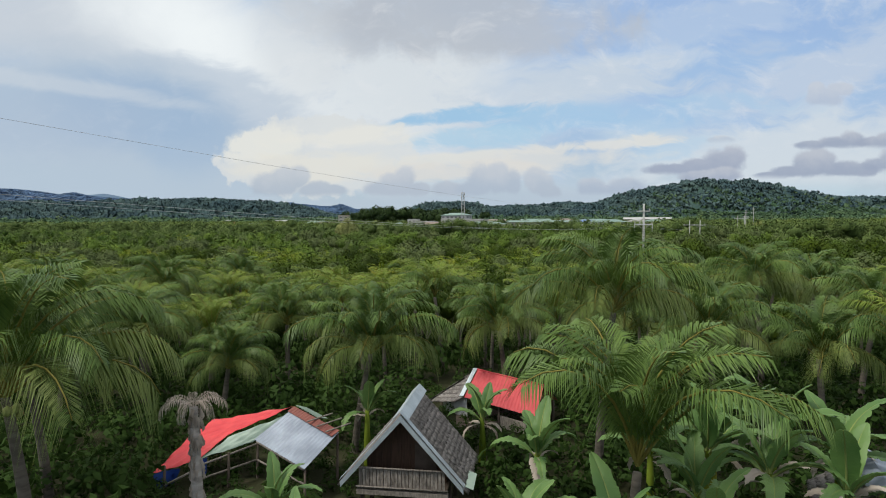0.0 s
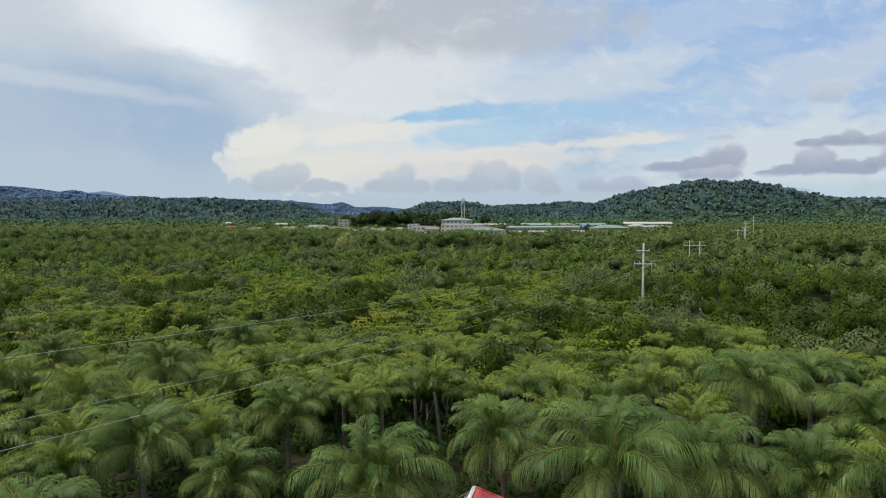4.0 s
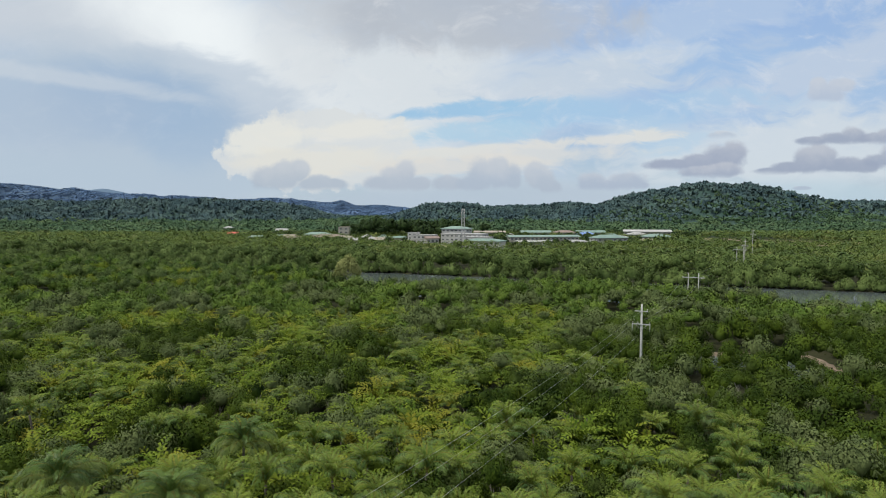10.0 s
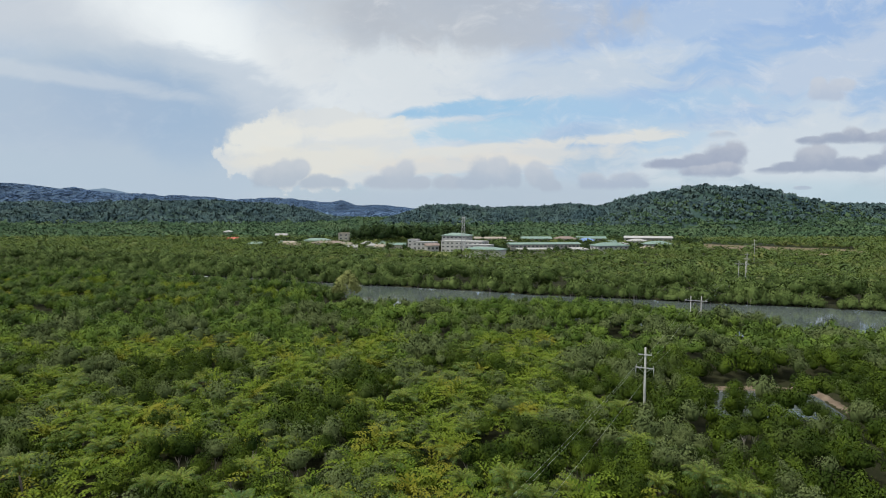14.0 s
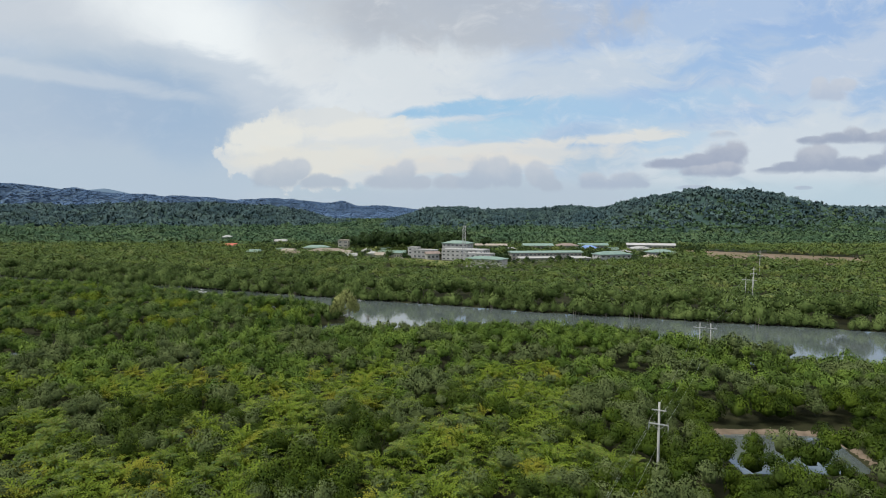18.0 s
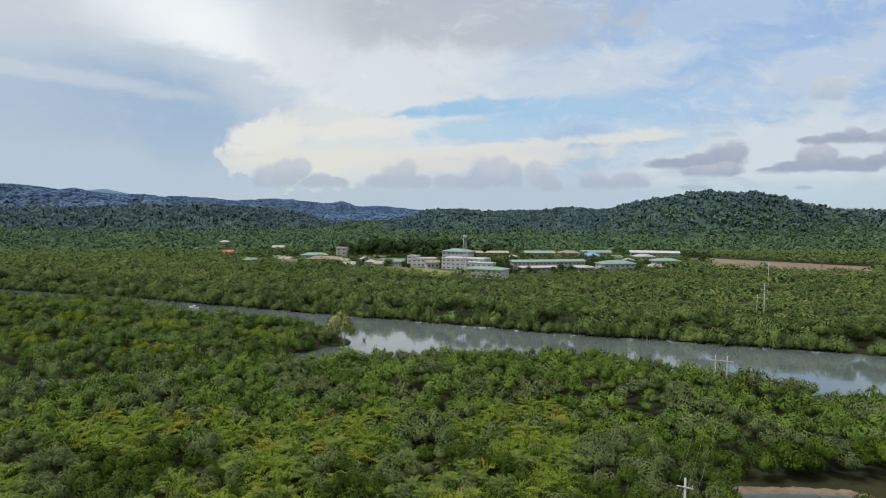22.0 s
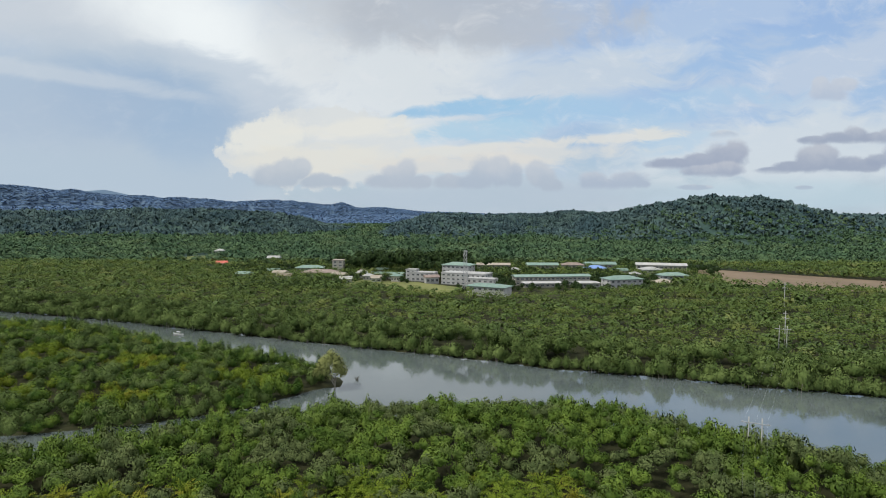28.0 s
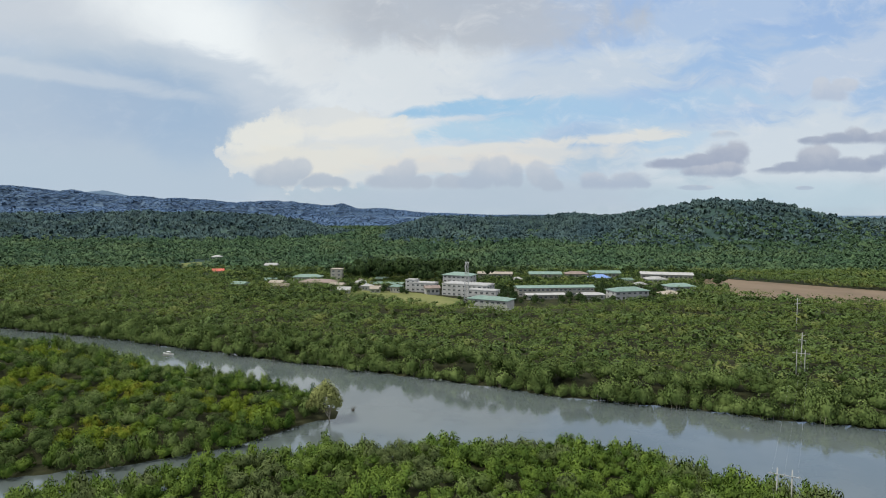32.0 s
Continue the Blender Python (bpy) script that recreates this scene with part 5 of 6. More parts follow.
def dead_palm(x, y, top):
    base = float(land(x, y))
    ob = thing("dead_palm", (x, y, base), "dead palm with a shaggy grey trunk and withered drooping fronds", "dead palm")
    h = top - base
    r = np.random.default_rng(5)
    part("trunk", limb([(0.1, 0, -0.1), (0.05, 0, h * 0.5), (0, 0, h)], [0.17, 0.15, 0.10], 9), DEAD_BARK, ob, smooth=True)
    rags = []
    for i in range(220):
        a, z = r.uniform(0, 6.28), r.uniform(0.3, h)
        rags.append(turned((np.array([(0.11, -0.04, 0), (0.11, 0.04, 0), (0.21, 0, -0.24), (0.15, 0, -0.32)]), np.array([(0, 1, 2), (0, 2, 3)])), a, 0, (0.05, 0, z)))
    part("husk", joined(rags), DEAD_LEAF, ob)
    for i in range(7):
        rach, leaves = frond(810 + i, 1.15, 0.75, 2.1, 22, 0.24, 0.015, 1.0)
        fr = part("frond", turned(joined([rach, leaves]), i * 0.9 + 0.2, 0, (0, 0, h)), DEAD_LEAF, ob)


dead_palm(-6.2, 14.9, 6.95)


# ---- the houses in the clearing ----
THATCH = surface("grey_nipa_thatch", (0.11, 0.10, 0.095), (0.36, 0.33, 0.31), 0.95, 6.0, 45.0, relief=0.8, stretch=(1, 1, 1))
TIN = surface("zinc_roof_sheet", (0.17, 0.20, 0.25), (0.36, 0.41, 0.49), 0.55, 1.2, 8.0, 0.1, 0.1, stretch=(1, 1, 0.3))
FLASHING = surface("zinc_flashing", (0.34, 0.40, 0.44), (0.55, 0.62, 0.66), 0.45, 2.0, 12.0, 0.3)
RED_PAINT = surface("red_painted_roof", (0.42, 0.035, 0.045), (0.62, 0.085, 0.09), 0.5, 1.5, 14.0, 0.0, 0.15)
RED_TARP = surface("red_tarpaulin", (0.50, 0.030, 0.040), (0.68, 0.070, 0.075), 0.45, 1.5, 20.0, relief=0.15)
GREEN_TARP = surface("faded_green_tarpaulin", (0.20, 0.28, 0.23), (0.33, 0.42, 0.35), 0.5, 1.5, 20.0, relief=0.15)
BLUE_TARP = surface("blue_tarpaulin", (0.012, 0.04, 0.22), (0.03, 0.09, 0.36), 0.45, 1.5, 20.0, relief=0.15)
RUST = surface("rusty_red_sheet", (0.12, 0.035, 0.03), (0.24, 0.08, 0.06), 0.7, 2.0, 14.0)
BROWN_WALL = surface("dark_brown_boards", (0.050, 0.028, 0.018), (0.11, 0.062, 0.040), 0.8, 2.0, 22.0, stretch=(6, 6, 0.8))
BAMBOO = surface("weathered_bamboo", (0.09, 0.075, 0.062), (0.36, 0.32, 0.28), 0.8, 5.0, 40.0, stretch=(3, 3, 1))
POST = surface("dark_timber", (0.055, 0.042, 0.032), (0.13, 0.10, 0.08), 0.85, 2.0, 22.0)
WHITE_SHEET = surface("white_plastic_sheet", (0.50, 0.50, 0.52), (0.75, 0.75, 0.76), 0.5, 1.5, 15.0)


def slab(corners, thick, bm=None):
    """A four-cornered panel with thickness, corners in order."""
    c = [Vector(p) for p in corners]
    n = (c[1] - c[0]).cross(c[2] - c[0]).normalized() * thick
    bm = bm or bmesh.new()
    a = [bm.verts.new(p) for p in c]
    b = [bm.verts.new(p - n) for p in c]
    bm.faces.new(a)
    bm.faces.new(b[::-1])
    for i in range(4):
        j = (i + 1) % 4
        bm.faces.new((a[j], a[i], b[i], b[j]))
    return bm


def thatch_row(p0, p1, down, seed, depth=0.42, lift=0.06):
    """One course of thatch: a lapped strip of leaf with a ragged, uneven lower edge."""
    r = np.random.default_rng(seed)
    p0, p1, down = np.array(p0, float), np.array(p1, float), np.array(down, float)
    along = p1 - p0
    n = max(2, int(np.linalg.norm(along) / 0.025))
    up = np.cross(along, down)
    up /= np.linalg.norm(up)
    up *= np.sign(up[2])
    s = np.linspace(0, 1, n + 1) + np.r_[0, r.uniform(-0.3, 0.3, n - 1) / n, 0]
    top = p0 + along * s[:, None]
    hang = (depth * r.uniform(0.80, 1.12, n + 1))[:, None] * down + (lift * 0.6 + r.uniform(-0.012, 0.018, n + 1))[:, None] * up
    mid = top + hang * 0.55 + r.uniform(-0.008, 0.010, n + 1)[:, None] * up
    low = top + hang
    v = np.concatenate([top, mid, low, low - up * 0.035, top - up * 0.02])
    m, t = n + 1, []
    for k in range(4):
        a = np.arange(n) + k * m
        t += [np.stack([a, a + 1, a + m + 1], 1), np.stack([a, a + m + 1, a + m], 1)]
    return v, np.concatenate(t)


def thatched_hut(x, y, turn):
    base = float(land(x, y + 1.5))
    ob = thing("stilt_hut", (x, y, base), "brown stilt hut with steep grey thatched roof and zinc flashing", "hut", turn=turn)
    apex, eave, half, deep = 3.62, 1.50, 1.88, 3.2
    for sx in (-1.3, 1.3):
        for sy in (0.25, 1.4, 2.9):
            part("post", limb([(sx, sy, -0.2), (sx, sy, 1.3)], [0.08, 0.07], 7), POST, ob)
    part("floor", box(-1.4, 1.4, 0.15, 3.0, 1.22, 1.32, bevel=0.01), POST, ob)
    part("floor_beam", box(-1.45, 1.45, 0.08, 0.2, 1.12, 1.28, bevel=0.01), BAMBOO, ob)
    # gable wall set back behind the balcony
    bm = bmesh.new()
    prof = [(-1.3, 1.32), (1.3, 1.32), (1.3, 2.1), (0, 3.5), (-1.3, 2.1)]
    f = [bm.verts.new((px, 0.85, pz)) for px, pz in prof]
    g = [bm.verts.new((px, 0.93, pz)) for px, pz in prof]
    bm.faces.new(f)
    bm.faces.new(g[::-1])
    for i in range(5):
        bm.faces.new((f[(i + 1) % 5], f[i], g[i], g[(i + 1) % 5]))
    part("gable_wall", bm, BROWN_WALL, ob)
    part("door", box(0.28, 0.98, 0.81, 0.845, 1.33, 2.55, bevel=0.008), POST, ob, "dark wooden door")
    for k in range(5):
        part("wall_batten", box(-1.15 + k * 0.32, -1.12 + k * 0.32, 0.82, 0.848, 1.33, 2.2 + 0.3 * (k > 1)), BROWN_WALL, ob)
    for sx in (-1.32, 1.26):
        part("side_wall", box(sx, sx + 0.06, 0.94, 3.0, 1.32, 2.1), BROWN_WALL, ob)
    part("back_wall", box(-1.26, 1.26, 2.95, 3.0, 1.32, 2.2), BROWN_WALL, ob)
    # balcony railing of split bamboo
    n = 24
    for i in range(n):
        px = -1.36 + 2.72 * i / n
        part("rail_slat", box(px, px + 0.095, 0.10 + 0.012 * (i % 2), 0.13 + 0.012 * (i % 2), 1.33, 1.97 + 0.02 * math.sin(i * 2.3)), BAMBOO, ob)
    part("top_rail", limb([(-1.45, 0.09, 1.98), (1.45, 0.09, 1.97)], [0.035, 0.035], 6), BAMBOO, ob)
    part("bottom_rail", limb([(-1.45, 0.08, 1.38), (1.45, 0.08, 1.38)], [0.03, 0.03], 6), BAMBOO, ob)
    # roof: boards under courses of thatch
    for sgn in (-1, 1):
        part("roof_deck", slab([(0, 0.0, apex - 0.08), (sgn * half, 0.0, eave - 0.08), (sgn * half, deep, eave - 0.08), (0, deep, apex - 0.08)], 0.03), POST, ob)
        slope = Vector((sgn * half, 0, eave - apex)).normalized()
        rows = 15
        for k in range(rows):
            s = (rows - 1 - k) / rows
            p = Vector((0, 0, apex)).lerp(Vector((sgn * half, 0, eave)), s)
            part("thatch_course", thatch_row((p.x, 0.05, p.z), (p.x, deep, p.z), slope, 40 + k + 20 * (sgn > 0)), THATCH, ob)
        part("bargeboard", slab([(0, -0.03, apex + 0.09), (sgn * (half + 0.05), -0.03, eave + 0.04), (sgn * (half + 0.05), -0.03, eave - 0.14), (0, -0.03, apex - 0.12)], -0.03 * sgn), FLASHING, ob)
        q = Vector((-slope.z, 0, slope.x)) * sgn * 0.115
        part("edge_flashing", slab([(q.x, -0.04, apex + q.z), (q.x + slope.x * 2.82, -0.04, apex + q.z + slope.z * 2.82), (q.x + slope.x * 2.82, 0.2, apex + q.z + slope.z * 2.82), (q.x, 0.2, apex + q.z)], 0.012), FLASHING, ob)
        part("ridge_cap", slab([(0, -0.05, apex + 0.19), (sgn * 0.25, -0.05, apex - 0.06), (sgn * 0.25, deep, apex - 0.06), (0, deep, apex + 0.19)], 0.012), FLASHING, ob)
    part("gutter_sheet", slab([(half - 0.1, 0.3, eave + 0.02), (half + 0.32, 0.3, eave - 0.12), (half + 0.32, 1.5, eave - 0.12), (half - 0.1, 1.5, eave + 0.02)], 0.01), GREEN_TARP, ob, "pale green roof sheet")


thatched_hut(-1.32, 18.3, -8.5)


def drape(c00, c10, c11, c01, nx=14, ny=8, sag=0.12, seed=1, wrinkle=0.03):
    """A hanging cloth between four corners, wrinkled, sagging, with thickness."""
    u, v = np.meshgrid(np.linspace(0, 1, nx), np.linspace(0, 1, ny))
    c = [np.array(p, float) for p in (c00, c10, c11, c01)]
    p = (c[0] * ((1 - u) * (1 - v))[..., None] + c[1] * (u * (1 - v))[..., None] + c[2] * (u * v)[..., None] + c[3] * ((1 - u) * v)[..., None])
    p[..., 2] -= sag * 4 * (u * (1 - u)) * (0.5 + 0.5 * v) - wrinkle * wave(u * 5, v * 5, 1.6, seed, 3)
    p = p.reshape(-1, 3)
    a = (np.arange(ny - 1)[:, None] * nx + np.arange(nx - 1)[None]).ravel()
    t = np.concatenate([np.stack([a, a + 1, a + nx + 1], 1), np.stack([a, a + nx + 1, a + nx], 1)])
    m = len(p)
    return np.concatenate([p, p - (0, 0, 0.012)]), np.concatenate([t, t[:, ::-1] + m])


def corrugated(c00, c10, c11, c01, waves=16, depth=0.018):
    """Corrugated sheet; the waves run from the first edge to the opposite one."""
    n = waves * 4 + 1
    u = np.linspace(0, 1, n)
    c = [np.array(p, float) for p in (c00, c10, c11, c01)]
    nrm = np.cross(c[1] - c[0], c[3] - c[0])
    nrm /= np.linalg.norm(nrm)
    off = (np.sin(u * waves * 2 * np.pi) * depth)[:, None] * nrm
    top = c[0] + (c[1] - c[0]) * u[:, None] + off
    bot = c[3] + (c[2] - c[3]) * u[:, None] + off
    v = np.concatenate([top, bot, top - nrm * 0.008, bot - nrm * 0.008])
    a = np.arange(n - 1)
    t = np.concatenate([np.stack([a, a + 1, a + n + 1], 1), np.stack([a, a + n + 1, a + n], 1)])
    return v, np.concatenate([t, t[:, ::-1] + 2 * n])


def tarp_shelter():
    base = float(land(-6.5, 21.5))
    ob = thing("tarp_shelter", (0, 0, base), "open pole shelter roofed with zinc sheet and red and green tarpaulins", "shelter")
    b = base

    def at(x, y, z):
        return (x, y, z - b)

    rl, rr, el, er = (-5.75, 23.1, 4.35), (-3.8, 21.75, 3.86), (-7.1, 22.45, 3.35), (-4.75, 20.35, 3.08)
    part("zinc_sheet", corrugated(at(*rl), at(*rr), at(*er), at(*el), 17), TIN, ob)
    lift = 0.05
    part("rusty_sheet", corrugated(at(-5.75, 23.12, 4.35 + lift), at(-3.78, 21.77, 3.87 + lift), at(-4.02, 21.5, 3.74 + lift), at(-5.98, 23.0, 4.2 + lift), 17), RUST, ob, "rusty red metal sheet")
    part("ridge_sheet", corrugated(at(-5.72, 23.2, 4.42), at(-4.7, 22.5, 4.15), at(-4.4, 22.9, 3.98), at(-5.4, 23.6, 4.2), 9), GREEN_TARP, ob, "grey-green metal sheet")
    for k in range(3):
        s = 0.55 + k * 0.2
        p = Vector(rl).lerp(Vector(rr), s)
        part("rafter_end", limb([at(p.x + 0.45, p.y + 0.5, p.z + 0.12), at(p.x - 0.35, p.y - 0.25, p.z + 0.06)], [0.03, 0.03], 5), BAMBOO, ob)
    part("green_tarp", drape(at(-6.11, 22.95, 4.07), at(-7.16, 22.40, 3.29), at(-8.88, 21.70, 2.91), at(-8.02, 22.45, 3.49), 14, 10, 0.03, 3), GREEN_TARP, ob, "faded green tarpaulin", True)
    part("red_tarp", drape(at(-5.76, 23.15, 4.40), at(-9.22, 24.00, 3.60), at(-9.79, 23.10, 3.15), at(-8.04, 22.50, 3.54), 14, 12, 0.05, 5, 0.04), RED_TARP, ob, "bright red tarpaulin", True)
    part("red_tarp", drape(at(-8.03, 22.48, 3.57), at(-9.83, 23.10, 3.20), at(-10.27, 21.10, 2.67), at(-8.85, 21.68, 2.96), 12, 9, 0.04, 6, 0.04), RED_TARP, ob, "bright red tarpaulin", True)
    part("blue_tarp", drape(at(-10.29, 21.10, 2.63), at(-9.44, 21.50, 2.70), at(-9.71, 21.45, 2.15), at(-10.08, 21.05, 2.08), 10, 8, 0.03, 7, 0.05), BLUE_TARP, ob, "hanging blue tarpaulin", True)
    part("blue_tarp", drape(at(-8.91, 21.72, 2.88), at(-8.63, 21.80, 2.95), at(-8.67, 21.80, 2.32), at(-8.90, 21.70, 2.36), 6, 6, 0.02, 8, 0.03), BLUE_TARP, ob, "hanging blue tarpaulin", True)
    for px, py, pz in ((-7.0, 22.4, 3.3), (-4.8, 20.5, 3.05), (-5.75, 23.0, 4.3), (-3.9, 21.8, 3.8), (-8.6, 20.9, 3.0), (-9.9, 21.1, 2.9), (-8.9, 23.8, 3.6), (-6.0, 21.5, 3.2), (-7.8, 21.6, 3.2)):
        part("post", limb([at(px, py, base - 0.2), at(px + 0.04, py, pz)], [0.055, 0.045], 6), POST, ob)
    for p, q in (((-7.0, 22.4, 3.28), (-4.8, 20.45, 3.02)), ((-8.6, 20.9, 2.98), (-7.0, 22.4, 3.2)), ((-7.0, 22.4, 2.6), (-4.8, 20.5, 2.5)), ((-8.6, 20.9, 2.5), (-7.0, 22.4, 2.6)), ((-9.9, 21.1, 2.2), (-8.6, 20.9, 2.9))):
        part("beam", limb([at(*p), at(*q)], [0.04, 0.04], 5), BAMBOO, ob)


tarp_shelter()


def red_roof_house():
    base = float(land(2.8, 28.5))
    ob = thing("red_roof_house", (0, 0, base), "small dark house with red painted roof and grey thatched hip", "house")

    def at(x, y, z):
        return (x, y, z - base)

    pk, rr = (1.70, 30.1, 4.05), (4.55, 27.3, 4.0)
    bl, br = (0.98, 28.9, 3.0), (4.0, 26.0, 2.95)
    part("red_roof", corrugated(at(*pk), at(*rr), at(*br), at(*bl), 22, 0.014), RED_PAINT, ob, "red painted metal roof")
    back_l, back_r = (2.6, 31.2, 3.0), (5.4, 28.5, 2.95)
    part("back_roof", corrugated(at(*rr), at(*pk), at(*back_l), at(*back_r), 22, 0.014), RED_PAINT, ob)
    hip = (-0.35, 30.4, 2.65)
    rows = 7
    for k in range(rows):
        s = (rows - 1 - k) / rows + 0.12
        a = Vector(pk).lerp(Vector(bl), min(1.0, s * 1.05)) + Vector((-0.03, 0, 0.03))
        c = Vector(pk).lerp(Vector((0.4, 31.3, 2.7)), s)
        d = (Vector(hip) - Vector(pk)).normalized()
        m = Vector(pk).lerp(Vector(hip), s)
        part("thatch_course", joined([thatch_row(at(*a), at(*(m + Vector((0, -0.3, 0)))), d, 140 + k, 0.5), thatch_row(at(*m), at(*c), d, 160 + k, 0.5)]), THATCH, ob)
    part("flashing", slab([at(1.70, 30.1, 4.1), at(0.94, 28.86, 3.05), at(0.76, 28.96, 3.05), at(1.5, 30.12, 4.1)], 0.02), FLASHING, ob)
    part("ridge_cap", limb([at(*pk), at(*rr)], [0.05, 0.05], 6), RED_PAINT, ob)
    for px, py, pz in ((1.1, 29.1, 3.0), (4.0, 26.2, 2.9), (2.55, 27.7, 2.95), (2.6, 30.9, 3.0), (5.2, 28.5, 2.9), (-0.1, 30.4, 2.7)):
        part("post", limb([at(px, py, base - 0.2), at(px, py, pz)], [0.06, 0.055], 6), POST, ob)
    part("hanging_sheet", drape(at(-0.1, 30.2, 2.75), at(1.1, 29.05, 2.95), at(1.15, 28.9, 1.95 + 0.1), at(0.05, 30.1, 2.05), 10, 8, 0.04, 11, 0.06), WHITE_SHEET, ob, "white and grey plastic sheet", True)
    part("wall", slab([at(3.4, 31.1, 2.9), at(5.3, 28.8, 2.9), at(5.3, 28.8, base), at(3.4, 31.1, base)], 0.06), BROWN_WALL, ob)
    part("low_wall", slab([at(2.6, 27.75, 2.5), at(4.0, 26.3, 2.5), at(4.0, 26.3, base), at(2.6, 27.75, base)], 0.05), BAMBOO, ob)
    part("floor", box(0.6, 4.6, 27.6, 30.2, -0.05, 0.06), POST, ob)


red_roof_house()


def corner_hut():
    base = float(land(11, 15.5))
    ob = thing("thatched_shed", (11.3, 15.6, base), "low shed with brown thatch and pale ridge sheet", "shed", turn=-25)
    for sgn in (-1, 1):
        slope = Vector((sgn * 1.3, 0, -1.0)).normalized()
        for k in range(6):
            s = (5 - k) / 6
            part("thatch_course", thatch_row((sgn * 1.3 * s, -1.3, 3.0 - s), (sgn * 1.3 * s, 1.3, 3.0 - s), slope, 240 + k + 10 * (sgn > 0)), THATCH, ob)
        part("ridge_cap", slab([(0, -1.35, 3.12), (sgn * 0.4, -1.35, 2.9), (sgn * 0.4, 1.35, 2.9), (0, 1.35, 3.12)], 0.012), TIN, ob)
        for py in (-1.1, 1.1):
            part("post", limb([(sgn * 1.1, py, -0.2), (sgn * 1.1, py, 2.1)], [0.06, 0.05], 6), POST, ob)


corner_hut()


# ---- the town across the river ----
WHITE_WALL = surface("white_plaster", (0.34, 0.34, 0.335), (0.54, 0.54, 0.53), 0.85, 0.25, 3.0)
CREAM_WALL = surface("cream_plaster", (0.30, 0.285, 0.24), (0.47, 0.445, 0.385), 0.85, 0.25, 3.0)
GREEN_ROOF = surface("green_metal_roof", (0.13, 0.21, 0.18), (0.24, 0.33, 0.28), 0.5, 0.3, 2.0)
GREY_ROOF = surface("grey_metal_roof", (0.30, 0.30, 0.30), (0.48, 0.47, 0.46), 0.55, 0.3, 2.0)
TAN_ROOF = surface("tan_roof", (0.28, 0.24, 0.20), (0.42, 0.37, 0.31), 0.7, 0.3, 2.0)
BLUE_ROOF = surface("blue_metal_roof", (0.14, 0.24, 0.52), (0.24, 0.36, 0.68), 0.5, 0.3, 2.0)
BROWN_ROOF = surface("brown_rusty_roof", (0.20, 0.15, 0.13), (0.32, 0.26, 0.23), 0.7, 0.3, 2.0)
RED_ROOF = surface("red_roof_far", (0.45, 0.10, 0.07), (0.60, 0.17, 0.12), 0.6, 0.3, 2.0)
PANE = surface("dark_window_glass", (0.04, 0.045, 0.05), (0.09, 0.10, 0.11), 0.2, 1.0, 5.0)


def hip_roof(x0, x1, y0, y1, z, h, over=0.6, gable=False, thick=0.25):
    bm = bmesh.new()
    x0, x1, y0, y1 = x0 - over, x1 + over, y0 - over, y1 + over
    ym, run = (y0 + y1) / 2, (0.0 if gable else min((y1 - y0) / 2, (x1 - x0) / 2 * 0.9))
    low = [bm.verts.new((a, b, z)) for a, b in ((x0, y0), (x1, y0), (x1, y1), (x0, y1))]
    eave = [bm.verts.new((a, b, z + thick)) for a, b in ((x0, y0), (x1, y0), (x1, y1), (x0, y1))]
    r0, r1 = bm.verts.new((x0 + run, ym, z + h)), bm.verts.new((x1 - run, ym, z + h))
    bm.faces.new(low[::-1])
    for i in range(4):
        j = (i + 1) % 4
        bm.faces.new((low[i], low[j], eave[j], eave[i]))
    bm.faces.new((eave[0], eave[1], r1, r0))
    bm.faces.new((eave[2], eave[3], r0, r1))
    bm.faces.new((eave[1], eave[2], r1))
    bm.faces.new((eave[3], eave[0], r0))
    return bm


def flat_roof(x0, x1, y0, y1, z):
    bm = box(x0 - 0.3, x1 + 0.3, y0 - 0.3, y1 + 0.3, z, z + 0.3)
    return box(x0 + 0.4, x1 - 0.4, y0 + 0.4, y1 - 0.4, z + 0.31, z + 0.5, bm)


PANES = {}
PLOTS = []


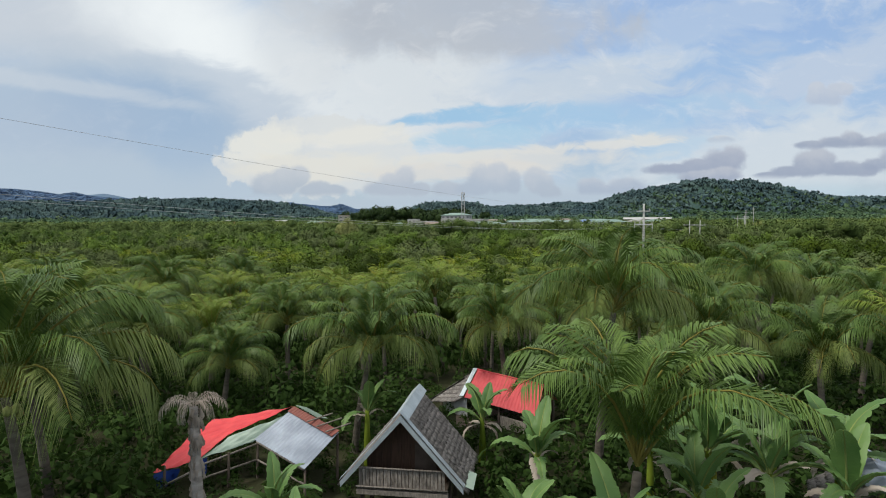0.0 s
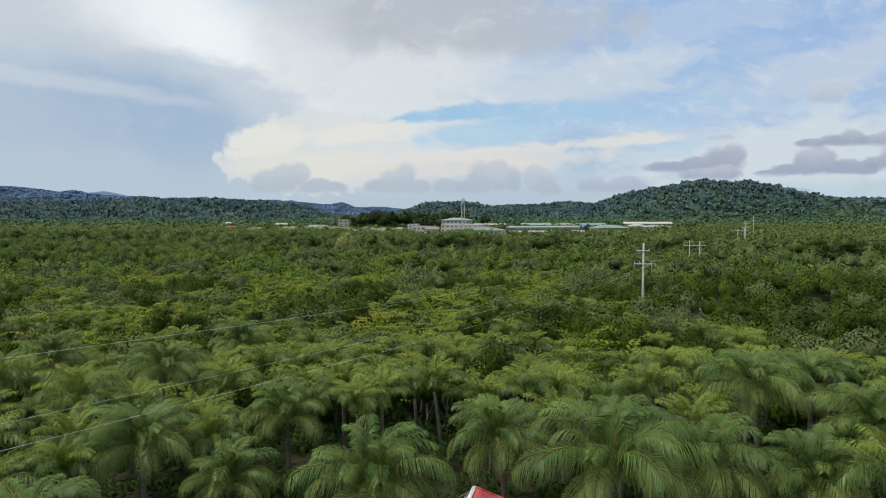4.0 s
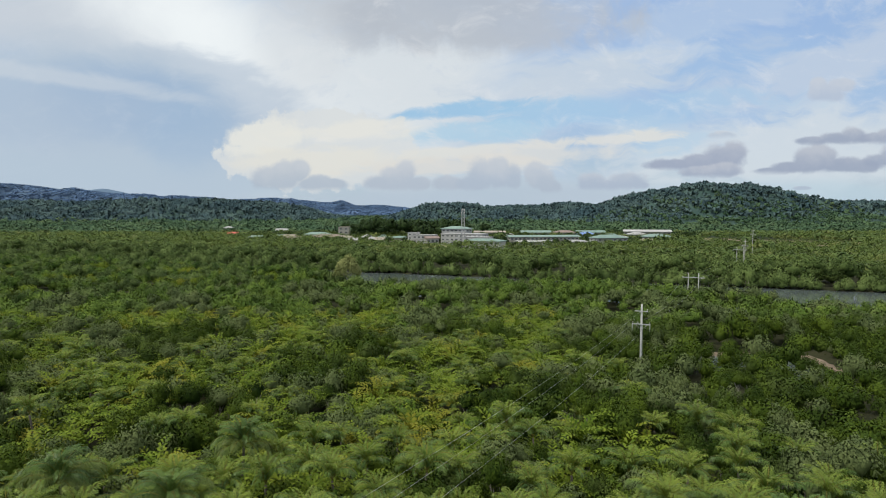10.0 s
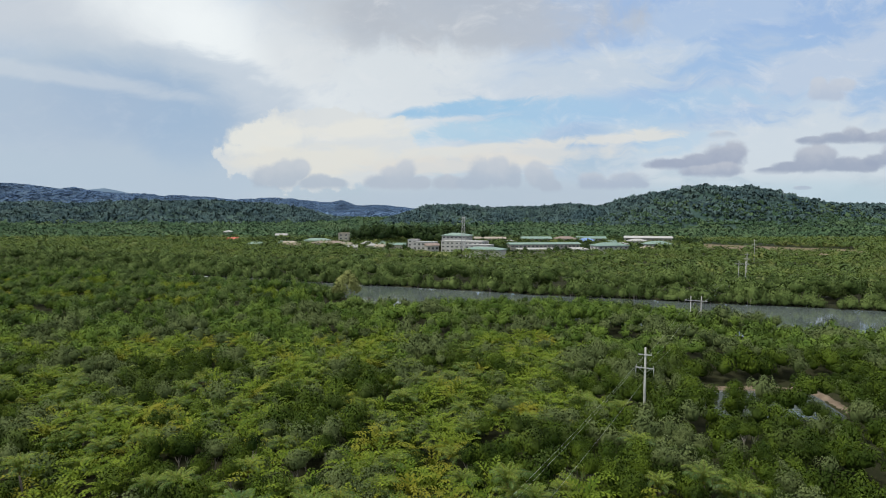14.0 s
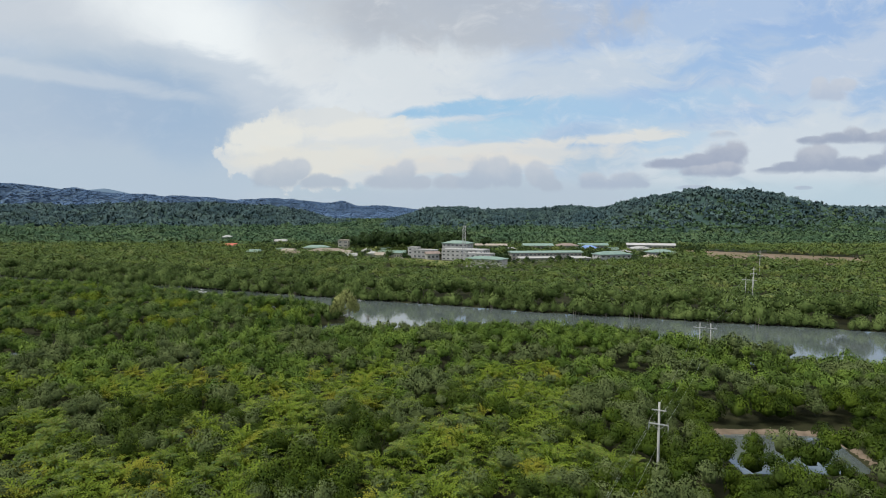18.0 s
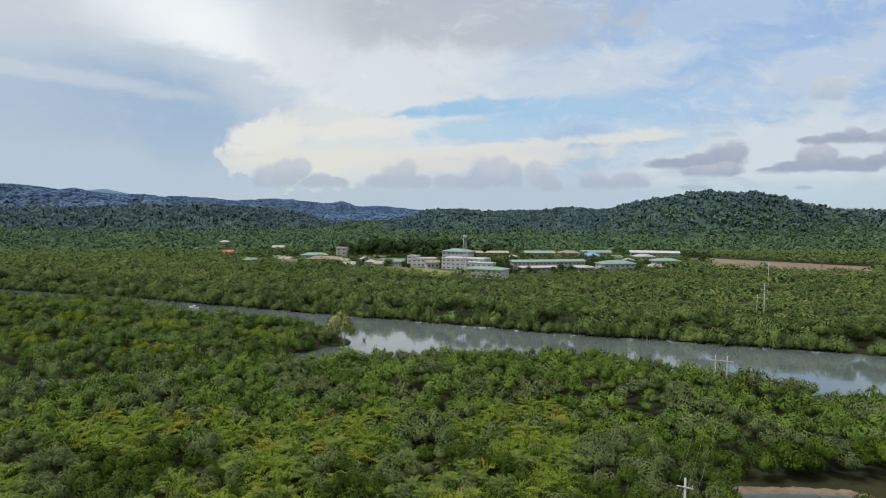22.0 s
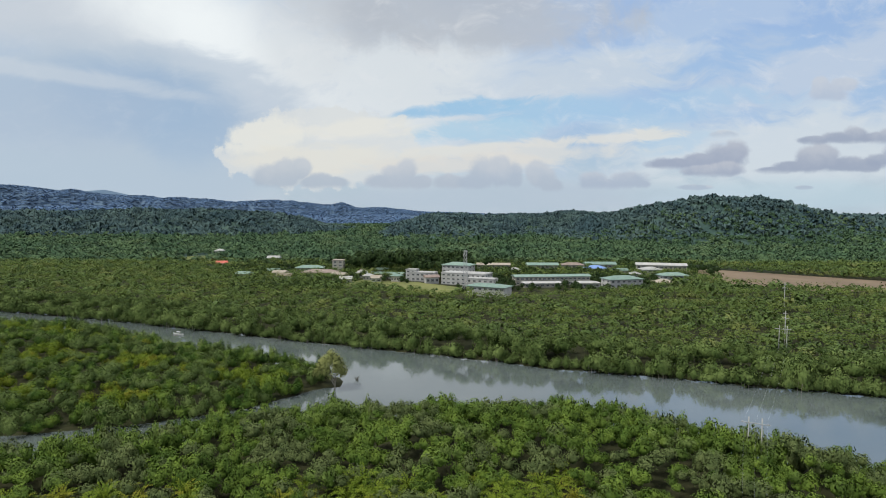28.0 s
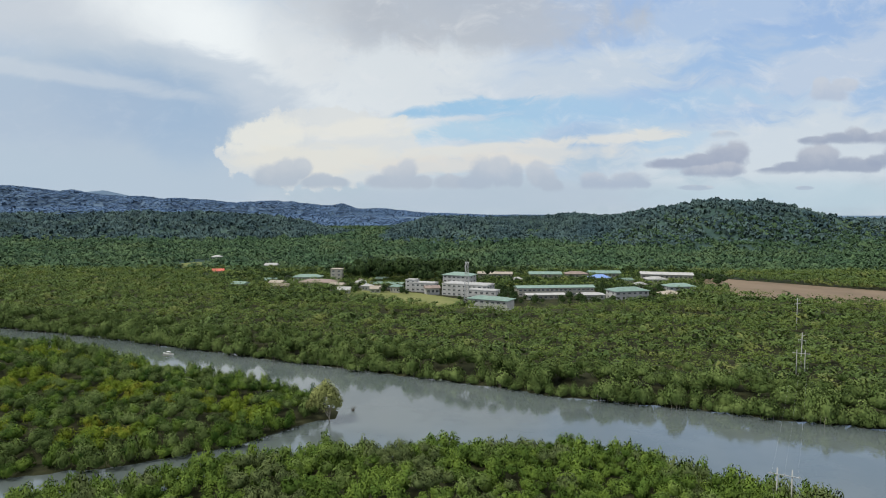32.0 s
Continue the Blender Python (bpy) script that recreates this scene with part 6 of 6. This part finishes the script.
def building(x, y, wide, deep, height, storeys, roof, wall_mat, roof_mat, label, turn=0.0, bays=None, rise_h=2.2, base=None):
    """A town building whose front stands at y: walls, roof, and windows with frame, pane and sill on the front and the sides."""
    ob = thing("town_building", (x, y, float(land(x, y)) if base is None else float(land(x, y)) + 1.5), label, "building", "town buildings", turn)
    PLOTS.append((x, y, wide, deep, math.radians(turn)))
    bm = box(-wide / 2, wide / 2, 0, deep, -0.5, height)
    for k in range(1, storeys):
        box(-wide / 2 - 0.12, wide / 2 + 0.12, -0.12, deep + 0.12, height * k / storeys - 0.12, height * k / storeys + 0.12, bm)
    part("wall", bm, wall_mat, ob)
    if roof == "flat":
        part("roof", flat_roof(-wide / 2, wide / 2, 0, deep, height), roof_mat, ob)
    else:
        part("roof", hip_roof(-wide / 2, wide / 2, 0, deep, height, rise_h, 0.9, roof == "gable"), roof_mat, ob)
    bays = bays or max(2, int(wide / 3.6))
    sh = height / storeys
    w, h = min(2.0, wide / bays * 0.58), sh * 0.42
    key = (round(w, 2), round(h, 2))
    if key not in PANES:
        f = box(-w / 2, w / 2, -0.06, 0.02, 0, 0.1)
        box(-w / 2, w / 2, -0.06, 0.02, h - 0.1, h, f)
        for s in (-w / 2, w / 2 - 0.09, -0.045):
            box(s, s + 0.09, -0.05, 0.02, 0.1, h - 0.1, f)
        me_f, me_p, me_s = (bpy.data.meshes.new(n) for n in ("window", "pane", "sill"))
        p, s2 = box(-w / 2 + 0.03, w / 2 - 0.03, -0.03, -0.012, 0.05, h - 0.05), box(-w / 2 - 0.15, w / 2 + 0.15, -0.22, 0.0, -0.14, -0.01)
        for b, me, m in ((f, me_f, WHITE_WALL), (p, me_p, PANE), (s2, me_s, WHITE_WALL)):
            b.to_mesh(me)
            b.free()
            me.materials.append(m)
        PANES[key] = (me_f, me_p, me_s)
    spots = [((i + 0.5) / bays * wide - wide / 2, -0.01, 0) for i in range(bays)]
    nd = max(1, int(deep / 4.5))
    side = 90 if x < 20 else -90
    spots += [((wide / 2 + 0.01) * (1 if side == 90 else -1), (i + 0.5) / nd * deep, side) for i in range(nd)]
    for k in range(storeys):
        for sx, sy, rz in spots:
            win = new("window", PANES[key][0])
            win.parent = ob
            win.matrix_basis = pose(sx, sy, k * sh + sh * 0.32, 0, 0, rz)
            for me in PANES[key][1:]:
                c = new(me.name.split(".")[0], me)
                c.parent = win
    return ob


W = "white plastered"
building(26.5, 418, 26, 12, 6.0, 2, "hip", WHITE_WALL, GREEN_ROOF, W + " two-storey building with a green metal roof beside the grove", -28, rise_h=1.8)
building(14.0, 470, 34, 15, 8.4, 3, "flat", WHITE_WALL, GREY_ROOF, W + " three-storey block with a flat grey roof", -24)
building(25.0, 452, 20, 9, 6.6, 2, "flat", WHITE_WALL, GREY_ROOF, W + " two-storey annex with a flat roof", -24)
building(9.0, 500, 22, 13, 11.6, 4, "hip", WHITE_WALL, GREEN_ROOF, "tall white four-storey building with a green hip roof", -24, rise_h=2.2)
building(-16.0, 492, 18, 10, 6.6, 2, "flat", WHITE_WALL, GREY_ROOF, W + " two-storey house with a flat parapet roof", -18)
building(-25.0, 497, 8, 8, 8.4, 3, "flat", WHITE_WALL, GREY_ROOF, "narrow white three-storey house", -18)
building(-46.0, 508, 28, 10, 4.0, 1, "gable", CREAM_WALL, GREEN_ROOF, "long low hall with a pale green roof", -10, rise_h=1.4)
building(-64.0, 514, 9, 8, 4.2, 1, "hip", WHITE_WALL, GREY_ROOF, "small white cottage with a grey roof")
building(-98.0, 512, 28, 12, 4.4, 1, "hip", CREAM_WALL, BROWN_ROOF, "low hall with a brown rusty roof among trees", -6)
building(-88.0, 540, 9, 9, 12.0, 4, "flat", CREAM_WALL, TAN_ROOF, "narrow cream four-storey house")
building(-112.0, 540, 22, 10, 5.4, 2, "hip", WHITE_WALL, GREEN_ROOF, "two-storey house with a grey-green roof")
building(-72.0, 480, 8, 6, 3.0, 1, "gable", WHITE_WALL, GREY_ROOF, "small white shed by the grass field")
building(-50.0, 486, 7, 5, 3.0, 1, "gable", WHITE_WALL, TAN_ROOF, "small white house with a tan roof")
building(79.0, 472, 55, 11, 6.0, 2, "gable", CREAM_WALL, GREEN_ROOF, "very long cream two-storey school block with a green roof", 7, 17, 1.4)
building(69.0, 457, 26, 8, 3.0, 1, "gable", CREAM_WALL, GREY_ROOF, "long low grey-roofed walkway building", 7, rise_h=1.2)
building(101.0, 458, 17, 8, 3.0, 1, "hip", WHITE_WALL, GREY_ROOF, "low white house with a grey roof", 4, rise_h=1.4)
building(127.5, 457, 25, 13, 5.8, 2, "hip", WHITE_WALL, GREEN_ROOF, W + " two-storey building with a wide green hip roof", 14, rise_h=2.4)
building(157.0, 462, 13, 9, 3.2, 1, "hip", CREAM_WALL, TAN_ROOF, "low house with a tan hip roof", 10)
building(172.0, 484, 20, 11, 5.6, 2, "hip", WHITE_WALL, GREEN_ROOF, "two-storey house with a green hip roof", 6)
building(184.0, 548, 40, 13, 7.6, 2, "gable", CREAM_WALL, GREY_ROOF, "long cream two-storey hall with a pale grey roof", -14, rise_h=1.8)
building(170.0, 530, 15, 10, 5.6, 2, "hip", WHITE_WALL, GREY_ROOF, "white house with a grey roof")
building(130.0, 548, 16, 10, 4.6, 1, "hip", WHITE_WALL, BLUE_ROOF, "house with a bright blue metal roof", 5, rise_h=2.8)
building(113.0, 562, 18, 10, 6.4, 2, "hip", CREAM_WALL, BROWN_ROOF, "two-storey house with a brownish roof")
building(86.0, 560, 26, 11, 6.4, 2, "gable", CREAM_WALL, GREEN_ROOF, "two-storey building with a bright green roof", 0, rise_h=2.0)
building(43.0, 560, 28, 12, 6.4, 2, "gable", CREAM_WALL, TAN_ROOF, "two-storey cream building with a tan roof", -4, rise_h=1.6)
building(140.0, 574, 26, 11, 6.0, 2, "gable", CREAM_WALL, GREEN_ROOF, "long building with a faded green roof", 0)
building(-209.0, 606, 9, 7, 3.6, 1, "gable", CREAM_WALL, RED_ROOF, "lone house with a red roof among trees", 12)
building(-262.0, 742, 9, 8, 4.5, 1, "hip", WHITE_WALL, GREY_ROOF, "lone pale house among trees", 0, base=7)
building(-170.0, 640, 11, 8, 4.5, 1, "gable", WHITE_WALL, GREY_ROOF, "lone pale house among trees", 0, base=6)

sheet("field_bare", ((207, 560), (207, 474), (243, 442), (300, 434), (345, 492), (232, 600)), 2.35, BARE_FIELD, "bare brown ploughed field beyond the palms", "field")
sheet("field_grass", ((-74, 462), (0, 420), (14, 452), (-20, 486), (-66, 500)), 2.3, GRASS_FIELD, "yellow-green mown field in front of the town", "field")

for cx, cy, rx, ry in CLEARINGS[:2]:
    sheet("field_grass", [(cx + rx * math.cos(a * 0.524) * (1 + 0.12 * math.sin(a * 2.3)), cy + ry * math.sin(a * 0.524)) for a in range(12)], float(land(cx, cy)) + 1.0, GRASS_FIELD, "small yellow-green clearing among palms", "field")

house_rng = np.random.default_rng(33)
for hx, hy in ((-128, 505), (-120, 492), (-81, 498), (-58, 498), (-36, 486), (-140, 530), (-66, 534), (-52, 545), (60, 536), (98, 538), (146, 530), (-8, 478), (150, 508), (-155, 500)):
    hw = house_rng.uniform(7, 12)
    h_wall, h_roof, h_word = ((WHITE_WALL, GREY_ROOF, "grey"), (CREAM_WALL, TAN_ROOF, "tan"), (WHITE_WALL, BROWN_ROOF, "brown"), (CREAM_WALL, GREEN_ROOF, "green"))[int(house_rng.integers(0, 4))]
    building(hx, hy, hw, hw * 0.75, house_rng.uniform(3.2, 5.0), 1, "gable" if hw > 9 else "hip", h_wall, h_roof, "small town house with a " + h_word + " roof among trees", house_rng.uniform(-25, 25), 3, 1.8)


def street_trees():
    """Shade trees in the yards between the buildings."""
    x, y, r = dots(-150, 232, 436, 530, 6.0, 281)
    k = (r.uniform(0, 1, len(x)) < 0.75 + 0.25 * wave(x, y, 40, 96, 2)) & ~((x > -70) & (x < 8) & (y < 478)) & ~((x > 150) & (x > 213 - (y - 532) * -0.95))
    for px, py, w, d, a in PLOTS:
        lx = (x - px) * math.cos(a) + (y - py) * math.sin(a)
        ly = -(x - px) * math.sin(a) + (y - py) * math.cos(a)
        k &= ~((np.abs(lx) < w / 2 + 1.5) & (ly > -14) & (ly < d + 2))
    x, y = x[k], y[k]
    s = r.uniform(2.0, 3.8, len(x))
    big = [crown(190 + i, 120, 12, 0.16) for i in range(5)]
    stuff("yard_trees", scattered(big, x, y, land(x, y) + r.uniform(0.0, 0.8, len(x)), s, s * 1.35, 361), DARK_TREE, "dark green shade trees in the yards between buildings", "trees")


street_trees()
